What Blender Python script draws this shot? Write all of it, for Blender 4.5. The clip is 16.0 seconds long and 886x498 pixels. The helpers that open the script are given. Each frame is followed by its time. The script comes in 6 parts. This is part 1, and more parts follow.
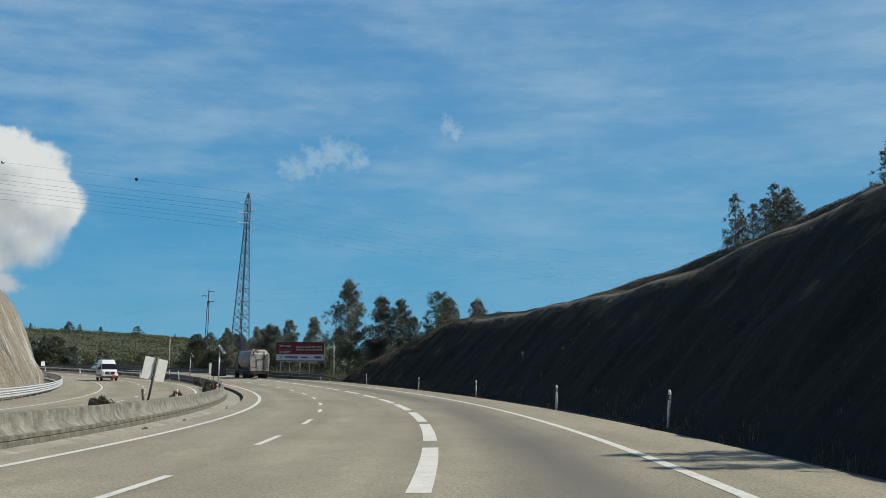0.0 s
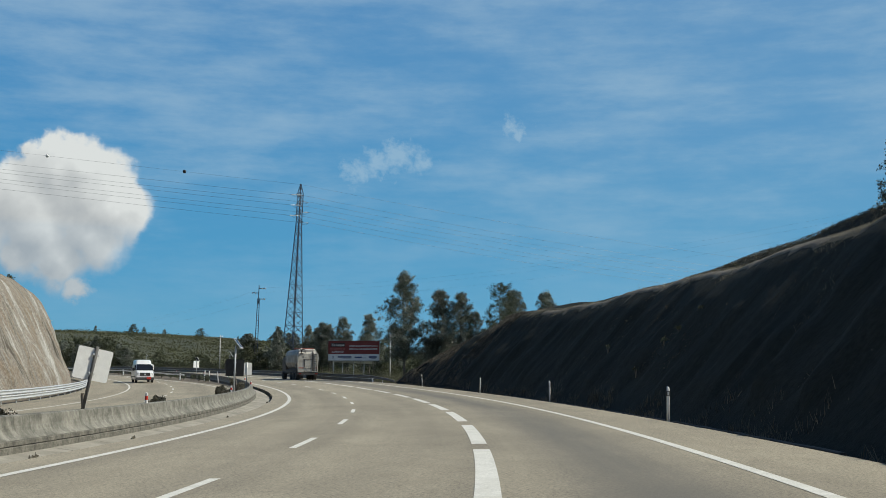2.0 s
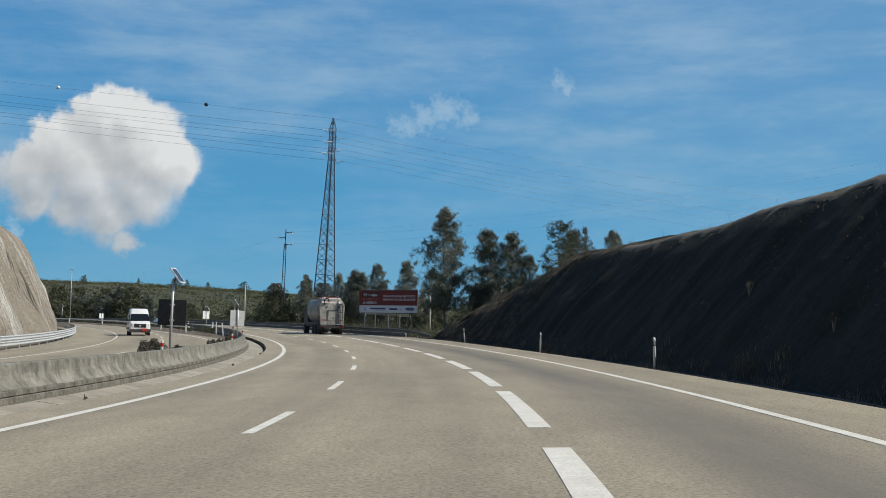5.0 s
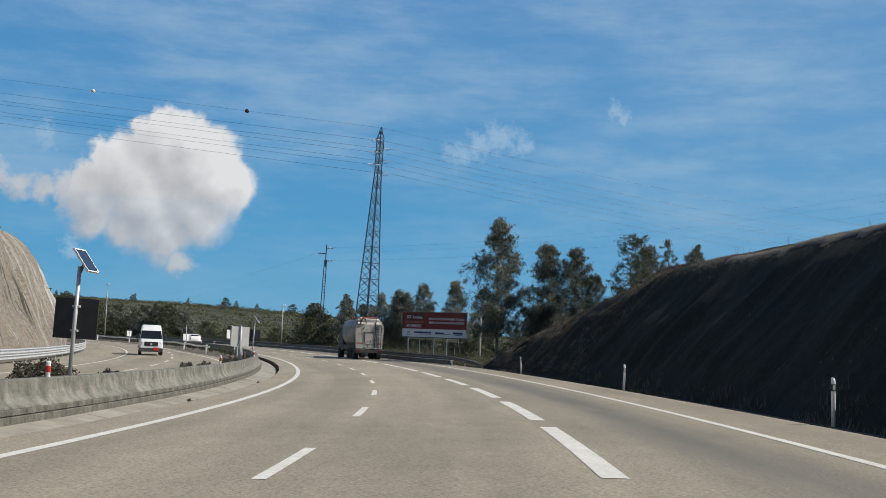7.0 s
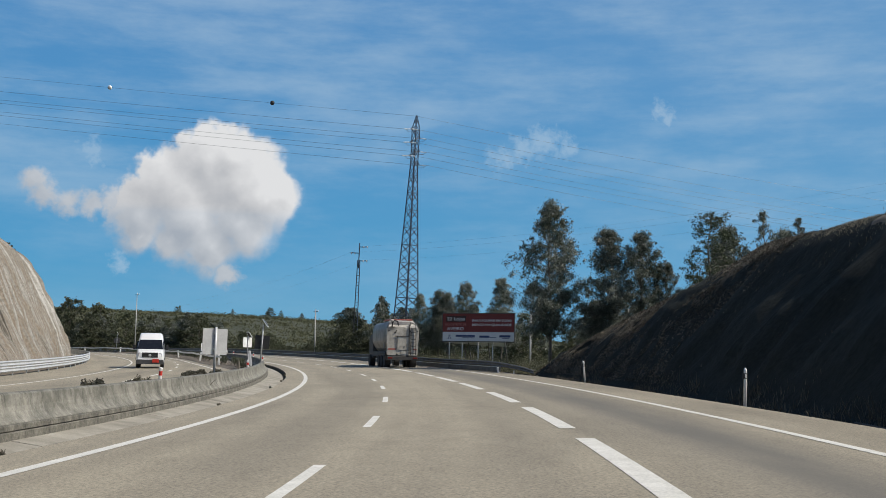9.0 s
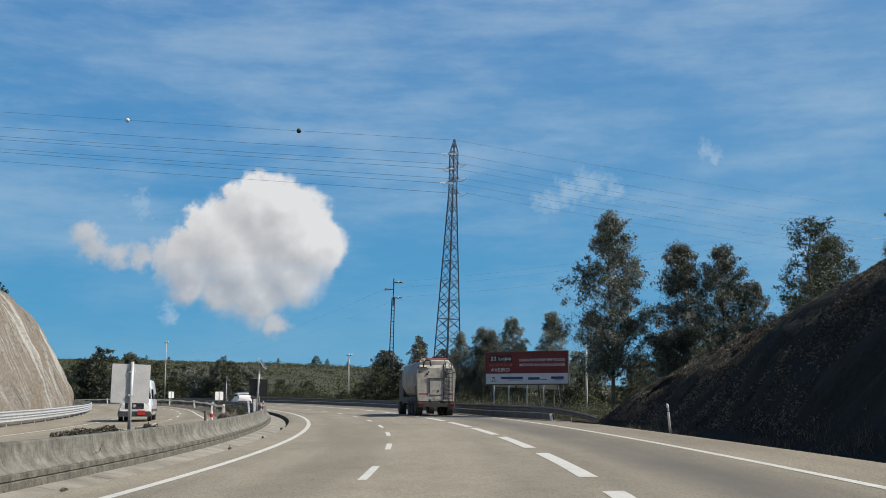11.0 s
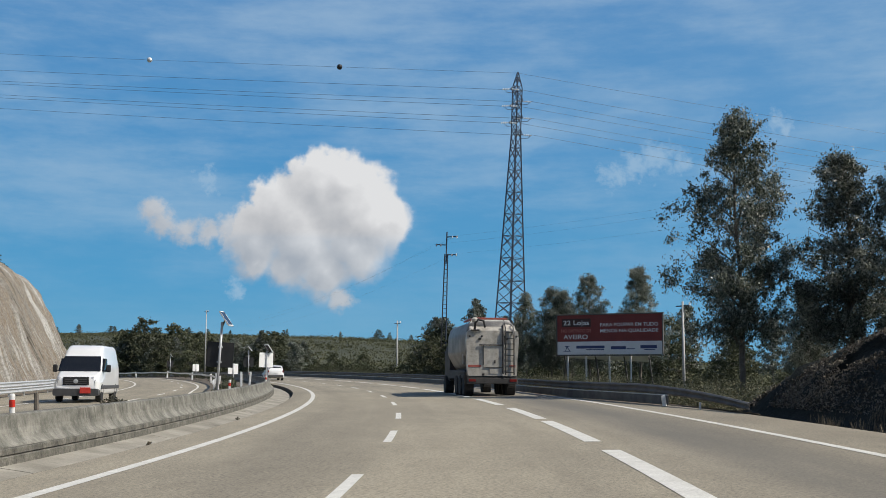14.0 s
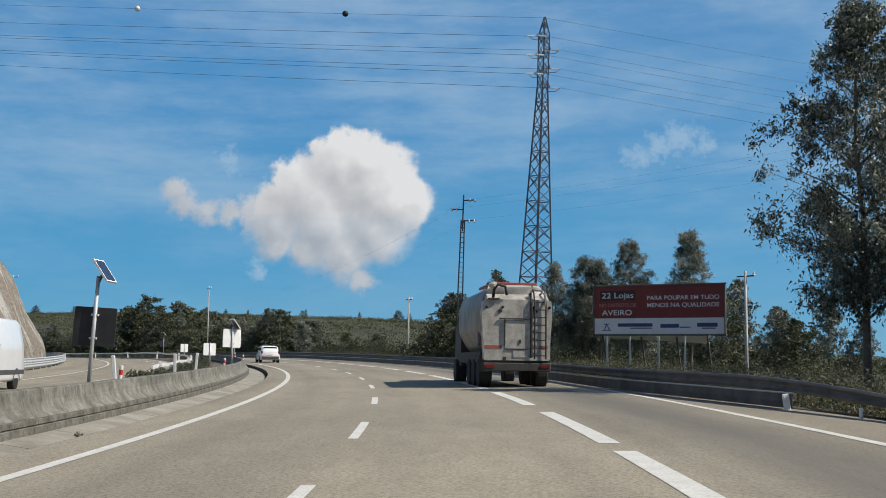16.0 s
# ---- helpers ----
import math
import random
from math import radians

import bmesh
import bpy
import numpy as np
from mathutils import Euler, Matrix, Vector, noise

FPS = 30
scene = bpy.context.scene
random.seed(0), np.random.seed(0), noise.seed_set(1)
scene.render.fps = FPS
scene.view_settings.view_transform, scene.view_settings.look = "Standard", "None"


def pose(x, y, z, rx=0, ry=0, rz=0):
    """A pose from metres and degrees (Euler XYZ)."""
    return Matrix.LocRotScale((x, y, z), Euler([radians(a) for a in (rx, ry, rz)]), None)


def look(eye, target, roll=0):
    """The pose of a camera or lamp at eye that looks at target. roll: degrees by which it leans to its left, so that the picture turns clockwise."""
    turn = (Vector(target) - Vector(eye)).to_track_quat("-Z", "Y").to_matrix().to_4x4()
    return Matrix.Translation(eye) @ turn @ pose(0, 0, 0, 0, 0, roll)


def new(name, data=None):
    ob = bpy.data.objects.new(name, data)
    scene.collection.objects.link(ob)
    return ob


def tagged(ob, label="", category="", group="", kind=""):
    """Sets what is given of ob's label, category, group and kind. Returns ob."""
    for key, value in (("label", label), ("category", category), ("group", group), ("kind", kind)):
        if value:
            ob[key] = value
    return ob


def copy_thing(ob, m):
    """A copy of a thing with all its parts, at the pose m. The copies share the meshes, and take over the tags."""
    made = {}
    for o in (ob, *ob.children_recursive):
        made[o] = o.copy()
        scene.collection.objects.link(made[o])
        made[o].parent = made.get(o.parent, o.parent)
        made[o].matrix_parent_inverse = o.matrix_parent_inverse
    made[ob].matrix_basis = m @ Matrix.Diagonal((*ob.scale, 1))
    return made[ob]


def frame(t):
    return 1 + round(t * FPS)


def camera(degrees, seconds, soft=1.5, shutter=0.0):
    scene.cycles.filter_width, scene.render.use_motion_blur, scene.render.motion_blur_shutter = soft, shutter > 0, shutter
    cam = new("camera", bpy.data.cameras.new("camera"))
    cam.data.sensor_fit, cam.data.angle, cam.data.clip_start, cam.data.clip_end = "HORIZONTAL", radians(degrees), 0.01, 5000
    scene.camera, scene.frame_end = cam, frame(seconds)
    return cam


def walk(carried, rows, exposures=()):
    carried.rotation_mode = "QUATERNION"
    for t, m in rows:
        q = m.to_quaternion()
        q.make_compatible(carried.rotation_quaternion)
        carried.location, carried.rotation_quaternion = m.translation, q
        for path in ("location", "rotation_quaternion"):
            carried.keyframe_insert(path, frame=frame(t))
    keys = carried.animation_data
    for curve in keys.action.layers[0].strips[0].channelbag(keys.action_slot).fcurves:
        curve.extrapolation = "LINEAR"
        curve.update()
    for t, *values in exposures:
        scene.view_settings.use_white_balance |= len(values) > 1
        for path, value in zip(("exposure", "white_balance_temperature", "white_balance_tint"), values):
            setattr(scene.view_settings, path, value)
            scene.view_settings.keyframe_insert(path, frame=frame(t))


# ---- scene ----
EXPOSURE, SUN_STRENGTH, SKY_STRENGTH = 0.0, 5.0, 0.10
cam = camera(42.6, 16.0, 0.6)
PATH = [
    (0, (2.493, 11.412, 1.450), (2.064, 21.346, 2.518), 0.34),
    (0.5, (2.434, 15.057, 1.414), (1.840, 24.992, 2.392), 0.23),
    (1, (2.289, 18.150, 1.377), (1.623, 28.070, 2.450), 0.47),
    (1.5, (2.107, 21.763, 1.335), (1.278, 31.666, 2.453), 0.49),
    (2, (1.868, 24.673, 1.279), (0.882, 34.565, 2.361), 0.21),
    (2.5, (1.610, 28.258, 1.249), (0.587, 38.158, 2.219), 0.50),
    (3, (1.316, 31.414, 1.211), (0.191, 41.311, 2.091), 0.09),
    (3.5, (0.964, 34.989, 1.187), (-0.273, 44.888, 1.877), 0.48),
    (4, (0.615, 37.995, 1.156), (-0.739, 47.881, 1.811), 0.47),
    (4.2, (0.404, 39.348, 1.144), (-0.960, 49.235, 1.767), 0.56),
    (6.3, (-1.398, 53.789, 1.004), (-2.999, 63.624, 1.847), 1.60),
    (6.5, (-1.706, 55.043, 1.020), (-3.387, 64.873, 1.762), 1.89),
    (7, (-2.280, 58.682, 1.033), (-4.133, 68.465, 1.959), 2.25),
    (7.5, (-2.767, 61.662, 1.015), (-4.811, 71.383, 2.164), 2.70),
    (7.7, (-3.015, 63.034, 1.002), (-5.072, 72.745, 2.204), 2.68),
    (8, (-3.402, 65.224, 0.974), (-5.422, 74.948, 2.147), 2.15),
    (8.5, (-3.924, 68.851, 0.964), (-6.143, 78.561, 1.859), 0.90),
    (9, (-4.543, 72.287, 1.006), (-6.790, 81.983, 1.978), 1.05),
    (9.5, (-5.133, 75.293, 0.962), (-7.377, 84.954, 2.240), 0.89),
    (9.7, (-5.439, 76.612, 0.954), (-7.785, 86.244, 2.268), 0.81),
    (11.8, (-8.346, 91.234, 1.005), (-11.058, 100.762, 2.371), 0.13),
    (12, (-8.739, 92.473, 0.993), (-11.487, 101.996, 2.326), 0.15),
    (12.5, (-9.569, 95.786, 1.021), (-12.462, 105.278, 2.259), 0.00),
    (13, (-10.350, 98.881, 1.040), (-13.481, 108.300, 2.256), -0.16),
    (13.5, (-11.230, 102.381, 1.072), (-14.383, 111.791, 2.300), 0.17),
    (14, (-12.144, 105.346, 1.075), (-15.340, 114.752, 2.226), 0.30),
    (14.5, (-13.128, 108.876, 1.128), (-16.459, 118.252, 2.123), 0.35),
    (15, (-14.021, 111.901, 1.167), (-17.286, 121.287, 2.282), 0.50),
    (15.5, (-14.870, 114.864, 1.161), (-18.189, 124.227, 2.311), 0.40),
    (16, (-16.145, 118.669, 1.224), (-19.525, 128.028, 2.214), 0.60),
]
walk(cam, [(t, look(eye, target, roll)) for t, eye, target, roll in PATH], exposures=[(0.0, EXPOSURE - 0.04, 6500, 4), (3.5, EXPOSURE - 0.03, 6500, 5), (7.0, EXPOSURE, 6500, 10), (16.0, EXPOSURE, 6500, 10)])

# ---- sky and sun ----
SUN_AZ, SUN_EL = radians(6.0), radians(45.0)          # azimuth from +x towards +y
world = bpy.data.worlds.new("sky")
scene.world = world
world.use_nodes = True
wn = world.node_tree
sky = wn.nodes.new("ShaderNodeTexSky")
sky.sky_type, sky.sun_disc = "NISHITA", False
sky.sun_elevation, sky.sun_rotation = SUN_EL, radians(90) - SUN_AZ
sky.altitude, sky.air_density, sky.dust_density, sky.ozone_density = 300, 1.0, 0.2, 2.0
wn.nodes["Background"].inputs["Strength"].default_value = SKY_STRENGTH
wn.links.new(sky.outputs[0], wn.nodes["Background"].inputs["Color"])
sun = new("sun", bpy.data.lights.new("sun", "SUN"))
sun.data.energy, sun.data.angle, sun.data.color = SUN_STRENGTH, radians(0.5), (1.0, 0.93, 0.82)
SUN_DIR = Vector((math.cos(SUN_EL) * math.cos(SUN_AZ), math.cos(SUN_EL) * math.sin(SUN_AZ), math.sin(SUN_EL)))
sun.matrix_world = look(SUN_DIR * 100, (0, 0, 0))

# ---- the line of the road: a circle; s runs along it, u to its outer side ----
CX, CY, RL, RR = -336.13, 17.37, 330.59, 341.6


def level(s):
    """Height of the road's middle at s."""
    k = min(max(s, -6.0), 122.0)
    z = 8.835e-5 * k * k - 1.0596e-2 * k + 0.0384
    if s < -6:
        z += -0.0116 * (s + 6)
    if s > 122:
        z += 0.0109 * (min(s, 250.0) - 122)
    return z


def road_z(s, u):
    return level(s) + 0.017 * (u - 6.2)


def spot(s, u, dz=0.0):
    """The place at s, u, dz above the road's plane."""
    th, r = s / RR, RL + u
    return Vector((CX + r * math.cos(th), CY + r * math.sin(th), road_z(s, max(min(u, 16.0), -18.0)) + dz))


def stand(s, u, dz=0.0, turn=0.0, lean=0.0, tip=0.0):
    """A pose at s, u: its x points outwards, its y along the road."""
    p = spot(s, u, dz)
    return pose(p.x, p.y, p.z, tip, lean, math.degrees(s / RR) + turn)


# ---- materials ----
def mat(name):
    m = bpy.data.materials.new(name)
    m.use_nodes = True
    return m, m.node_tree.nodes, m.node_tree.links, m.node_tree.nodes["Principled BSDF"]


def ramp(nodes, stops):
    r = nodes.new("ShaderNodeValToRGB")
    while len(r.color_ramp.elements) < len(stops):
        r.color_ramp.elements.new(0.5)
    for e, (at, c) in zip(r.color_ramp.elements, stops):
        e.position, e.color = at, (*c, 1)
    return r


def noise_tex(nodes, links, coord, scale, detail=4.0, rough=0.55, stretch=None):
    n = nodes.new("ShaderNodeTexNoise")
    n.inputs["Scale"].default_value, n.inputs["Detail"].default_value, n.inputs["Roughness"].default_value = scale, detail, rough
    if stretch:
        mp = nodes.new("ShaderNodeMapping")
        mp.inputs["Scale"].default_value = stretch
        links.new(coord, mp.inputs["Vector"])
        coord = mp.outputs[0]
    links.new(coord, n.inputs["Vector"])
    return n


def mixc(nodes, links, fac, a, b, mode="MIX"):
    m = nodes.new("ShaderNodeMix")
    m.data_type, m.blend_type = "RGBA", mode
    for value, k in ((fac, 0), (a, 6), (b, 7)):
        if hasattr(value, "links"):
            links.new(value, m.inputs[k])
        elif k == 0:
            m.inputs[0].default_value = value
        else:
            m.inputs[k].default_value = (*value, 1)
    return m.outputs[2]


def bump(nodes, links, bsdf, height, strength, distance):
    b = nodes.new("ShaderNodeBump")
    b.inputs["Strength"].default_value, b.inputs["Distance"].default_value = strength, distance
    links.new(height, b.inputs["Height"])
    links.new(b.outputs[0], bsdf.inputs["Normal"])


def surface(name, a, b, scale=3.0, rough=0.6, metal=0.0, fine=40.0, bumpy=0.15, depth=0.01, tint=0.15, coat=0.0, space="Object"):
    """Two colours in patches, with finer grain over them, uneven gloss and a little relief."""
    m, n, l, p = mat(name)
    tc = n.new("ShaderNodeTexCoord").outputs[space]
    big = noise_tex(n, l, tc, scale, 5, 0.6)
    small = noise_tex(n, l, tc, fine, 3, 0.6)
    r = ramp(n, [(0.32, a), (0.68, b)])
    l.new(big.outputs[0], r.inputs[0])
    g = ramp(n, [(0.25, (1 - tint,) * 3), (0.75, (1.0, 1.0, 1.0))])
    l.new(small.outputs[0], g.inputs[0])
    l.new(mixc(n, l, 1.0, r.outputs[0], g.outputs[0], "MULTIPLY"), p.inputs["Base Color"])
    p.inputs["Roughness"].default_value, p.inputs["Metallic"].default_value = rough, metal
    p.inputs["Coat Weight"].default_value = coat
    if bumpy:
        bump(n, l, p, small.outputs[0], bumpy, depth)
    return m


def asphalt_material(name, light, dark):
    """Worn pale asphalt: aggregate, long wheel tracks and blotches; UV is (s, u) in metres."""
    m, n, l, p = mat(name)
    uv = n.new("ShaderNodeTexCoord").outputs["UV"]
    grain = noise_tex(n, l, uv, 20.0, 5, 0.85)
    fleck = n.new("ShaderNodeTexVoronoi")
    fleck.inputs["Scale"].default_value = 22.0
    l.new(uv, fleck.inputs["Vector"])
    blot = noise_tex(n, l, uv, 0.35, 5, 0.6, (0.35, 1.0, 1.0))
    track = noise_tex(n, l, uv, 1.0, 2, 0.5, (0.012, 0.62, 1.0))
    r = ramp(n, [(0.30, dark), (0.62, light)])
    l.new(blot.outputs[0], r.inputs[0])
    tr = ramp(n, [(0.36, (0.78, 0.78, 0.79)), (0.58, (1.0, 1.0, 1.0))])
    l.new(track.outputs[0], tr.inputs[0])
    c = mixc(n, l, 0.85, r.outputs[0], tr.outputs[0], "MULTIPLY")
    gr = ramp(n, [(0.36, (0.46, 0.46, 0.46)), (0.50, (1.0, 0.99, 0.97)), (0.64, (1.30, 1.28, 1.24))])
    l.new(grain.outputs[0], gr.inputs[0])
    c = mixc(n, l, 1.0, c, gr.outputs[0], "MULTIPLY")
    vr = ramp(n, [(0.0, (1.15, 1.13, 1.08)), (0.45, (0.92, 0.92, 0.92))])
    l.new(fleck.outputs["Distance"], vr.inputs[0])
    c = mixc(n, l, 0.6, c, vr.outputs[0], "MULTIPLY")
    coarse = noise_tex(n, l, uv, 6.5, 4, 0.75)
    cr = ramp(n, [(0.35, (0.89, 0.89, 0.89)), (0.50, (1.0, 1.0, 1.0)), (0.66, (1.07, 1.065, 1.06))])
    l.new(coarse.outputs[0], cr.inputs[0])
    c = mixc(n, l, 1.0, c, cr.outputs[0], "MULTIPLY")
    mottle = noise_tex(n, l, uv, 1.7, 5, 0.7, (0.55, 1.0, 1.0))
    mr = ramp(n, [(0.32, (0.90, 0.90, 0.90)), (0.52, (1.0, 1.0, 1.0)), (0.70, (1.05, 1.05, 1.045))])
    l.new(mottle.outputs[0], mr.inputs[0])
    c = mixc(n, l, 1.0, c, mr.outputs[0], "MULTIPLY")
    # rubber and oil worn into the slow lane
    sep = n.new("ShaderNodeSeparateXYZ")
    l.new(uv, sep.inputs[0])
    off = n.new("ShaderNodeMath")
    off.operation = "SUBTRACT"
    l.new(sep.outputs[1], off.inputs[0])
    off.inputs[1].default_value = 9.35
    far = n.new("ShaderNodeMath")
    far.operation = "ABSOLUTE"
    l.new(off.outputs[0], far.inputs[0])
    band = n.new("ShaderNodeMapRange")
    band.interpolation_type = "SMOOTHSTEP"
    for key, v in (("From Min", 0.05), ("From Max", 1.7), ("To Min", 0.88), ("To Max", 0.0)):
        band.inputs[key].default_value = v
    l.new(far.outputs[0], band.inputs["Value"])
    patchy = noise_tex(n, l, uv, 0.5, 5, 0.65, (0.12, 1.2, 1.0))
    pr = ramp(n, [(0.30, (0.55, 0.55, 0.55)), (0.62, (1.0, 1.0, 1.0))])
    l.new(patchy.outputs[0], pr.inputs[0])
    amount = n.new("ShaderNodeMath")
    amount.operation = "MULTIPLY"
    l.new(band.outputs[0], amount.inputs[0])
    l.new(pr.outputs[0], amount.inputs[1])
    c = mixc(n, l, amount.outputs[0], c, (0.128, 0.120, 0.104))
    l.new(c, p.inputs["Base Color"])
    p.inputs["Roughness"].default_value = 0.85
    p.inputs["Specular IOR Level"].default_value = 0.3
    bump(n, l, p, grain.outputs[0], 0.4, 0.008)
    return m


def slope_material(name, stops, streak, fine_scale=6.0, dirt=0.5, depth=0.12, rough=0.95):
    """Soil or rock cut by run-off: UV is (s, height) in metres, streaks run down the slope."""
    m, n, l, p = mat(name)
    uv = n.new("ShaderNodeTexCoord").outputs["UV"]
    run = noise_tex(n, l, uv, 1.0, 6, 0.65, streak)
    patch = noise_tex(n, l, uv, 0.16, 5, 0.6, (1.0, 0.55, 1.0))
    fine = noise_tex(n, l, uv, fine_scale, 5, 0.7)
    add = n.new("ShaderNodeMath")
    add.operation = "MULTIPLY_ADD"
    l.new(patch.outputs[0], add.inputs[0])
    add.inputs[1].default_value = 0.55
    half = n.new("ShaderNodeMath")
    half.operation = "MULTIPLY"
    half.inputs[1].default_value = 0.5
    l.new(run.outputs[0], half.inputs[0])
    l.new(half.outputs[0], add.inputs[2])
    r = ramp(n, stops)
    l.new(add.outputs[0], r.inputs[0])
    g = ramp(n, [(0.30, (1 - dirt,) * 3), (0.62, (1.0, 1.0, 1.0))])
    l.new(fine.outputs[0], g.inputs[0])
    l.new(mixc(n, l, 1.0, r.outputs[0], g.outputs[0], "MULTIPLY"), p.inputs["Base Color"])
    p.inputs["Roughness"].default_value = rough
    p.inputs["Specular IOR Level"].default_value = 0.15
    h = n.new("ShaderNodeMath")
    h.operation = "ADD"
    l.new(run.outputs[0], h.inputs[0])
    l.new(fine.outputs[0], h.inputs[1])
    bump(n, l, p, h.outputs[0], 0.6, depth)
    return m


def leaf_material(name, a, b, c, through_light=0.25, rough=0.5):
    m, n, l, p = mat(name)
    geo = n.new("ShaderNodeNewGeometry")
    info = n.new("ShaderNodeObjectInfo")
    tc = n.new("ShaderNodeTexCoord").outputs["Object"]
    clump = noise_tex(n, l, tc, 0.5, 2)
    mixv = n.new("ShaderNodeMath")
    mixv.operation = "MULTIPLY_ADD"
    l.new(geo.outputs["Random Per Island"], mixv.inputs[0])
    mixv.inputs[1].default_value = 0.55
    l.new(clump.outputs[0], mixv.inputs[2])
    r = ramp(n, [(0.35, a), (0.75, b), (1.0, c)])
    l.new(mixv.outputs[0], r.inputs[0])
    hs = n.new("ShaderNodeHueSaturation")
    vv = n.new("ShaderNodeMapRange")
    vv.inputs["To Min"].default_value, vv.inputs["To Max"].default_value = 0.72, 1.2
    l.new(info.outputs["Random"], vv.inputs["Value"])
    l.new(vv.outputs[0], hs.inputs["Value"])
    l.new(r.outputs[0], hs.inputs["Color"])
    l.new(hs.outputs[0], p.inputs["Base Color"])
    p.inputs["Roughness"].default_value = rough
    tr = n.new("ShaderNodeBsdfTranslucent")
    l.new(hs.outputs[0], tr.inputs["Color"])
    ms = n.new("ShaderNodeMixShader")
    ms.inputs[0].default_value = through_light
    l.new(p.outputs[0], ms.inputs[1])
    l.new(tr.outputs[0], ms.inputs[2])
    l.new(ms.outputs[0], n["Material Output"].inputs["Surface"])
    return m


def concrete_material():
    """Weathered cast concrete with dark run-off streaks from the top edge."""
    m, n, l, p = mat("weathered_concrete")
    tc = n.new("ShaderNodeTexCoord").outputs["Object"]
    info = n.new("ShaderNodeObjectInfo")
    shift = n.new("ShaderNodeVectorMath")
    shift.operation = "MULTIPLY_ADD"
    shift.inputs[1].default_value = (37.0, 61.0, 11.0)
    l.new(info.outputs["Random"], shift.inputs[0])
    l.new(tc, shift.inputs[2])
    v = shift.outputs[0]
    big = noise_tex(n, l, v, 2.2, 8, 0.74)
    streak = noise_tex(n, l, v, 1.0, 6, 0.66, (0.05, 3.2, 0.12))
    fine = noise_tex(n, l, v, 38.0, 4, 0.7)
    r = ramp(n, [(0.34, (0.085, 0.082, 0.068)), (0.48, (0.175, 0.170, 0.145)), (0.62, (0.285, 0.276, 0.240))])
    l.new(big.outputs[0], r.inputs[0])
    sep = n.new("ShaderNodeSeparateXYZ")
    l.new(tc, sep.inputs[0])
    stain = noise_tex(n, l, v, 0.7, 4, 0.6)
    both = n.new("ShaderNodeMath")
    both.operation = "ADD"
    l.new(streak.outputs[0], both.inputs[0])
    l.new(stain.outputs[0], both.inputs[1])
    part_ = n.new("ShaderNodeMath")
    part_.operation = "MULTIPLY"
    part_.inputs[1].default_value = 0.6
    l.new(both.outputs[0], part_.inputs[0])
    reach = n.new("ShaderNodeMath")            # streaks start at the top edge and run out on the way down
    reach.operation = "MULTIPLY_ADD"
    l.new(sep.outputs[2], reach.inputs[0])
    reach.inputs[1].default_value = -0.34
    l.new(part_.outputs[0], reach.inputs[2])
    s = ramp(n, [(0.20, (0.50, 0.50, 0.48)), (0.30, (0.68, 0.68, 0.66)), (0.40, (0.84, 0.84, 0.825)), (0.52, (1.04, 1.03, 1.0))])
    l.new(reach.outputs[0], s.inputs[0])
    c = mixc(n, l, 0.70, r.outputs[0], s.outputs[0], "MULTIPLY")
    drip = noise_tex(n, l, v, 1.0, 5, 0.6, (0.08, 13.0, 0.30))    # thin pale lime runs
    dr = ramp(n, [(0.63, (0.0, 0.0, 0.0)), (0.72, (0.36, 0.36, 0.36))])
    l.new(drip.outputs[0], dr.inputs[0])
    c = mixc(n, l, dr.outputs[0], c, (0.36, 0.35, 0.315))
    run = noise_tex(n, l, v, 1.0, 4, 0.7, (0.10, 9.0, 0.45))    # thin dark runs of algae, strongest near the top
    high = n.new("ShaderNodeMath")
    high.operation = "MULTIPLY_ADD"
    l.new(sep.outputs[2], high.inputs[0])
    high.inputs[1].default_value = 0.16
    l.new(run.outputs[0], high.inputs[2])
    rr = ramp(n, [(0.68, (1.0, 1.0, 1.0)), (0.74, (0.62, 0.62, 0.59)), (0.82, (0.42, 0.42, 0.39))])
    l.new(high.outputs[0], rr.inputs[0])
    c = mixc(n, l, 0.9, c, rr.outputs[0], "MULTIPLY")
    g = ramp(n, [(0.3, (0.78, 0.78, 0.78)), (0.7, (1.06, 1.06, 1.06))])
    l.new(fine.outputs[0], g.inputs[0])
    l.new(mixc(n, l, 1.0, c, g.outputs[0], "MULTIPLY"), p.inputs["Base Color"])
    p.inputs["Roughness"].default_value = 0.9
    bump(n, l, p, fine.outputs[0], 0.3, 0.01)
    return m


ASPHALT = asphalt_material("worn_asphalt", (0.345, 0.308, 0.236), (0.268, 0.240, 0.186))
ROAD_PAINT = surface("road_paint", (0.66, 0.64, 0.575), (0.80, 0.78, 0.715), 2.4, 0.75, 0, 30, 0.3, 0.006, 0.34)
CONCRETE = concrete_material()
GUTTER = surface("gutter_concrete", (0.23, 0.21, 0.168), (0.42, 0.39, 0.325), 0.9, 0.9, 0, 26, 0.3, 0.01, 0.30)
FOOTING = surface("footing_concrete", (0.085, 0.082, 0.066), (0.255, 0.24, 0.20), 4.5, 0.92, 0, 16, 0.9, 0.03, 0.5)
JOINT = surface("joint_dirt_and_shadow", (0.05, 0.045, 0.04), (0.09, 0.08, 0.065), 4, 0.95)
GALVANISED = surface("galvanised_steel", (0.46, 0.47, 0.47), (0.60, 0.61, 0.61), 2.0, 0.5, 0.3, 30, 0.05, 0.003, 0.15)
# Darkened for the outer rail's shaded face; reused on other dull steel parts.
DULL_SHADED_STEEL = surface("dull_shaded_steel", (0.075, 0.072, 0.068), (0.15, 0.145, 0.135), 1.5, 0.7, 0.15, 25, 0.05, 0.003, 0.25)
PYLON_STEEL = surface("pylon_steel", (0.050, 0.068, 0.100), (0.09, 0.112, 0.145), 1.0, 0.6, 0.3, 20, 0, 0)
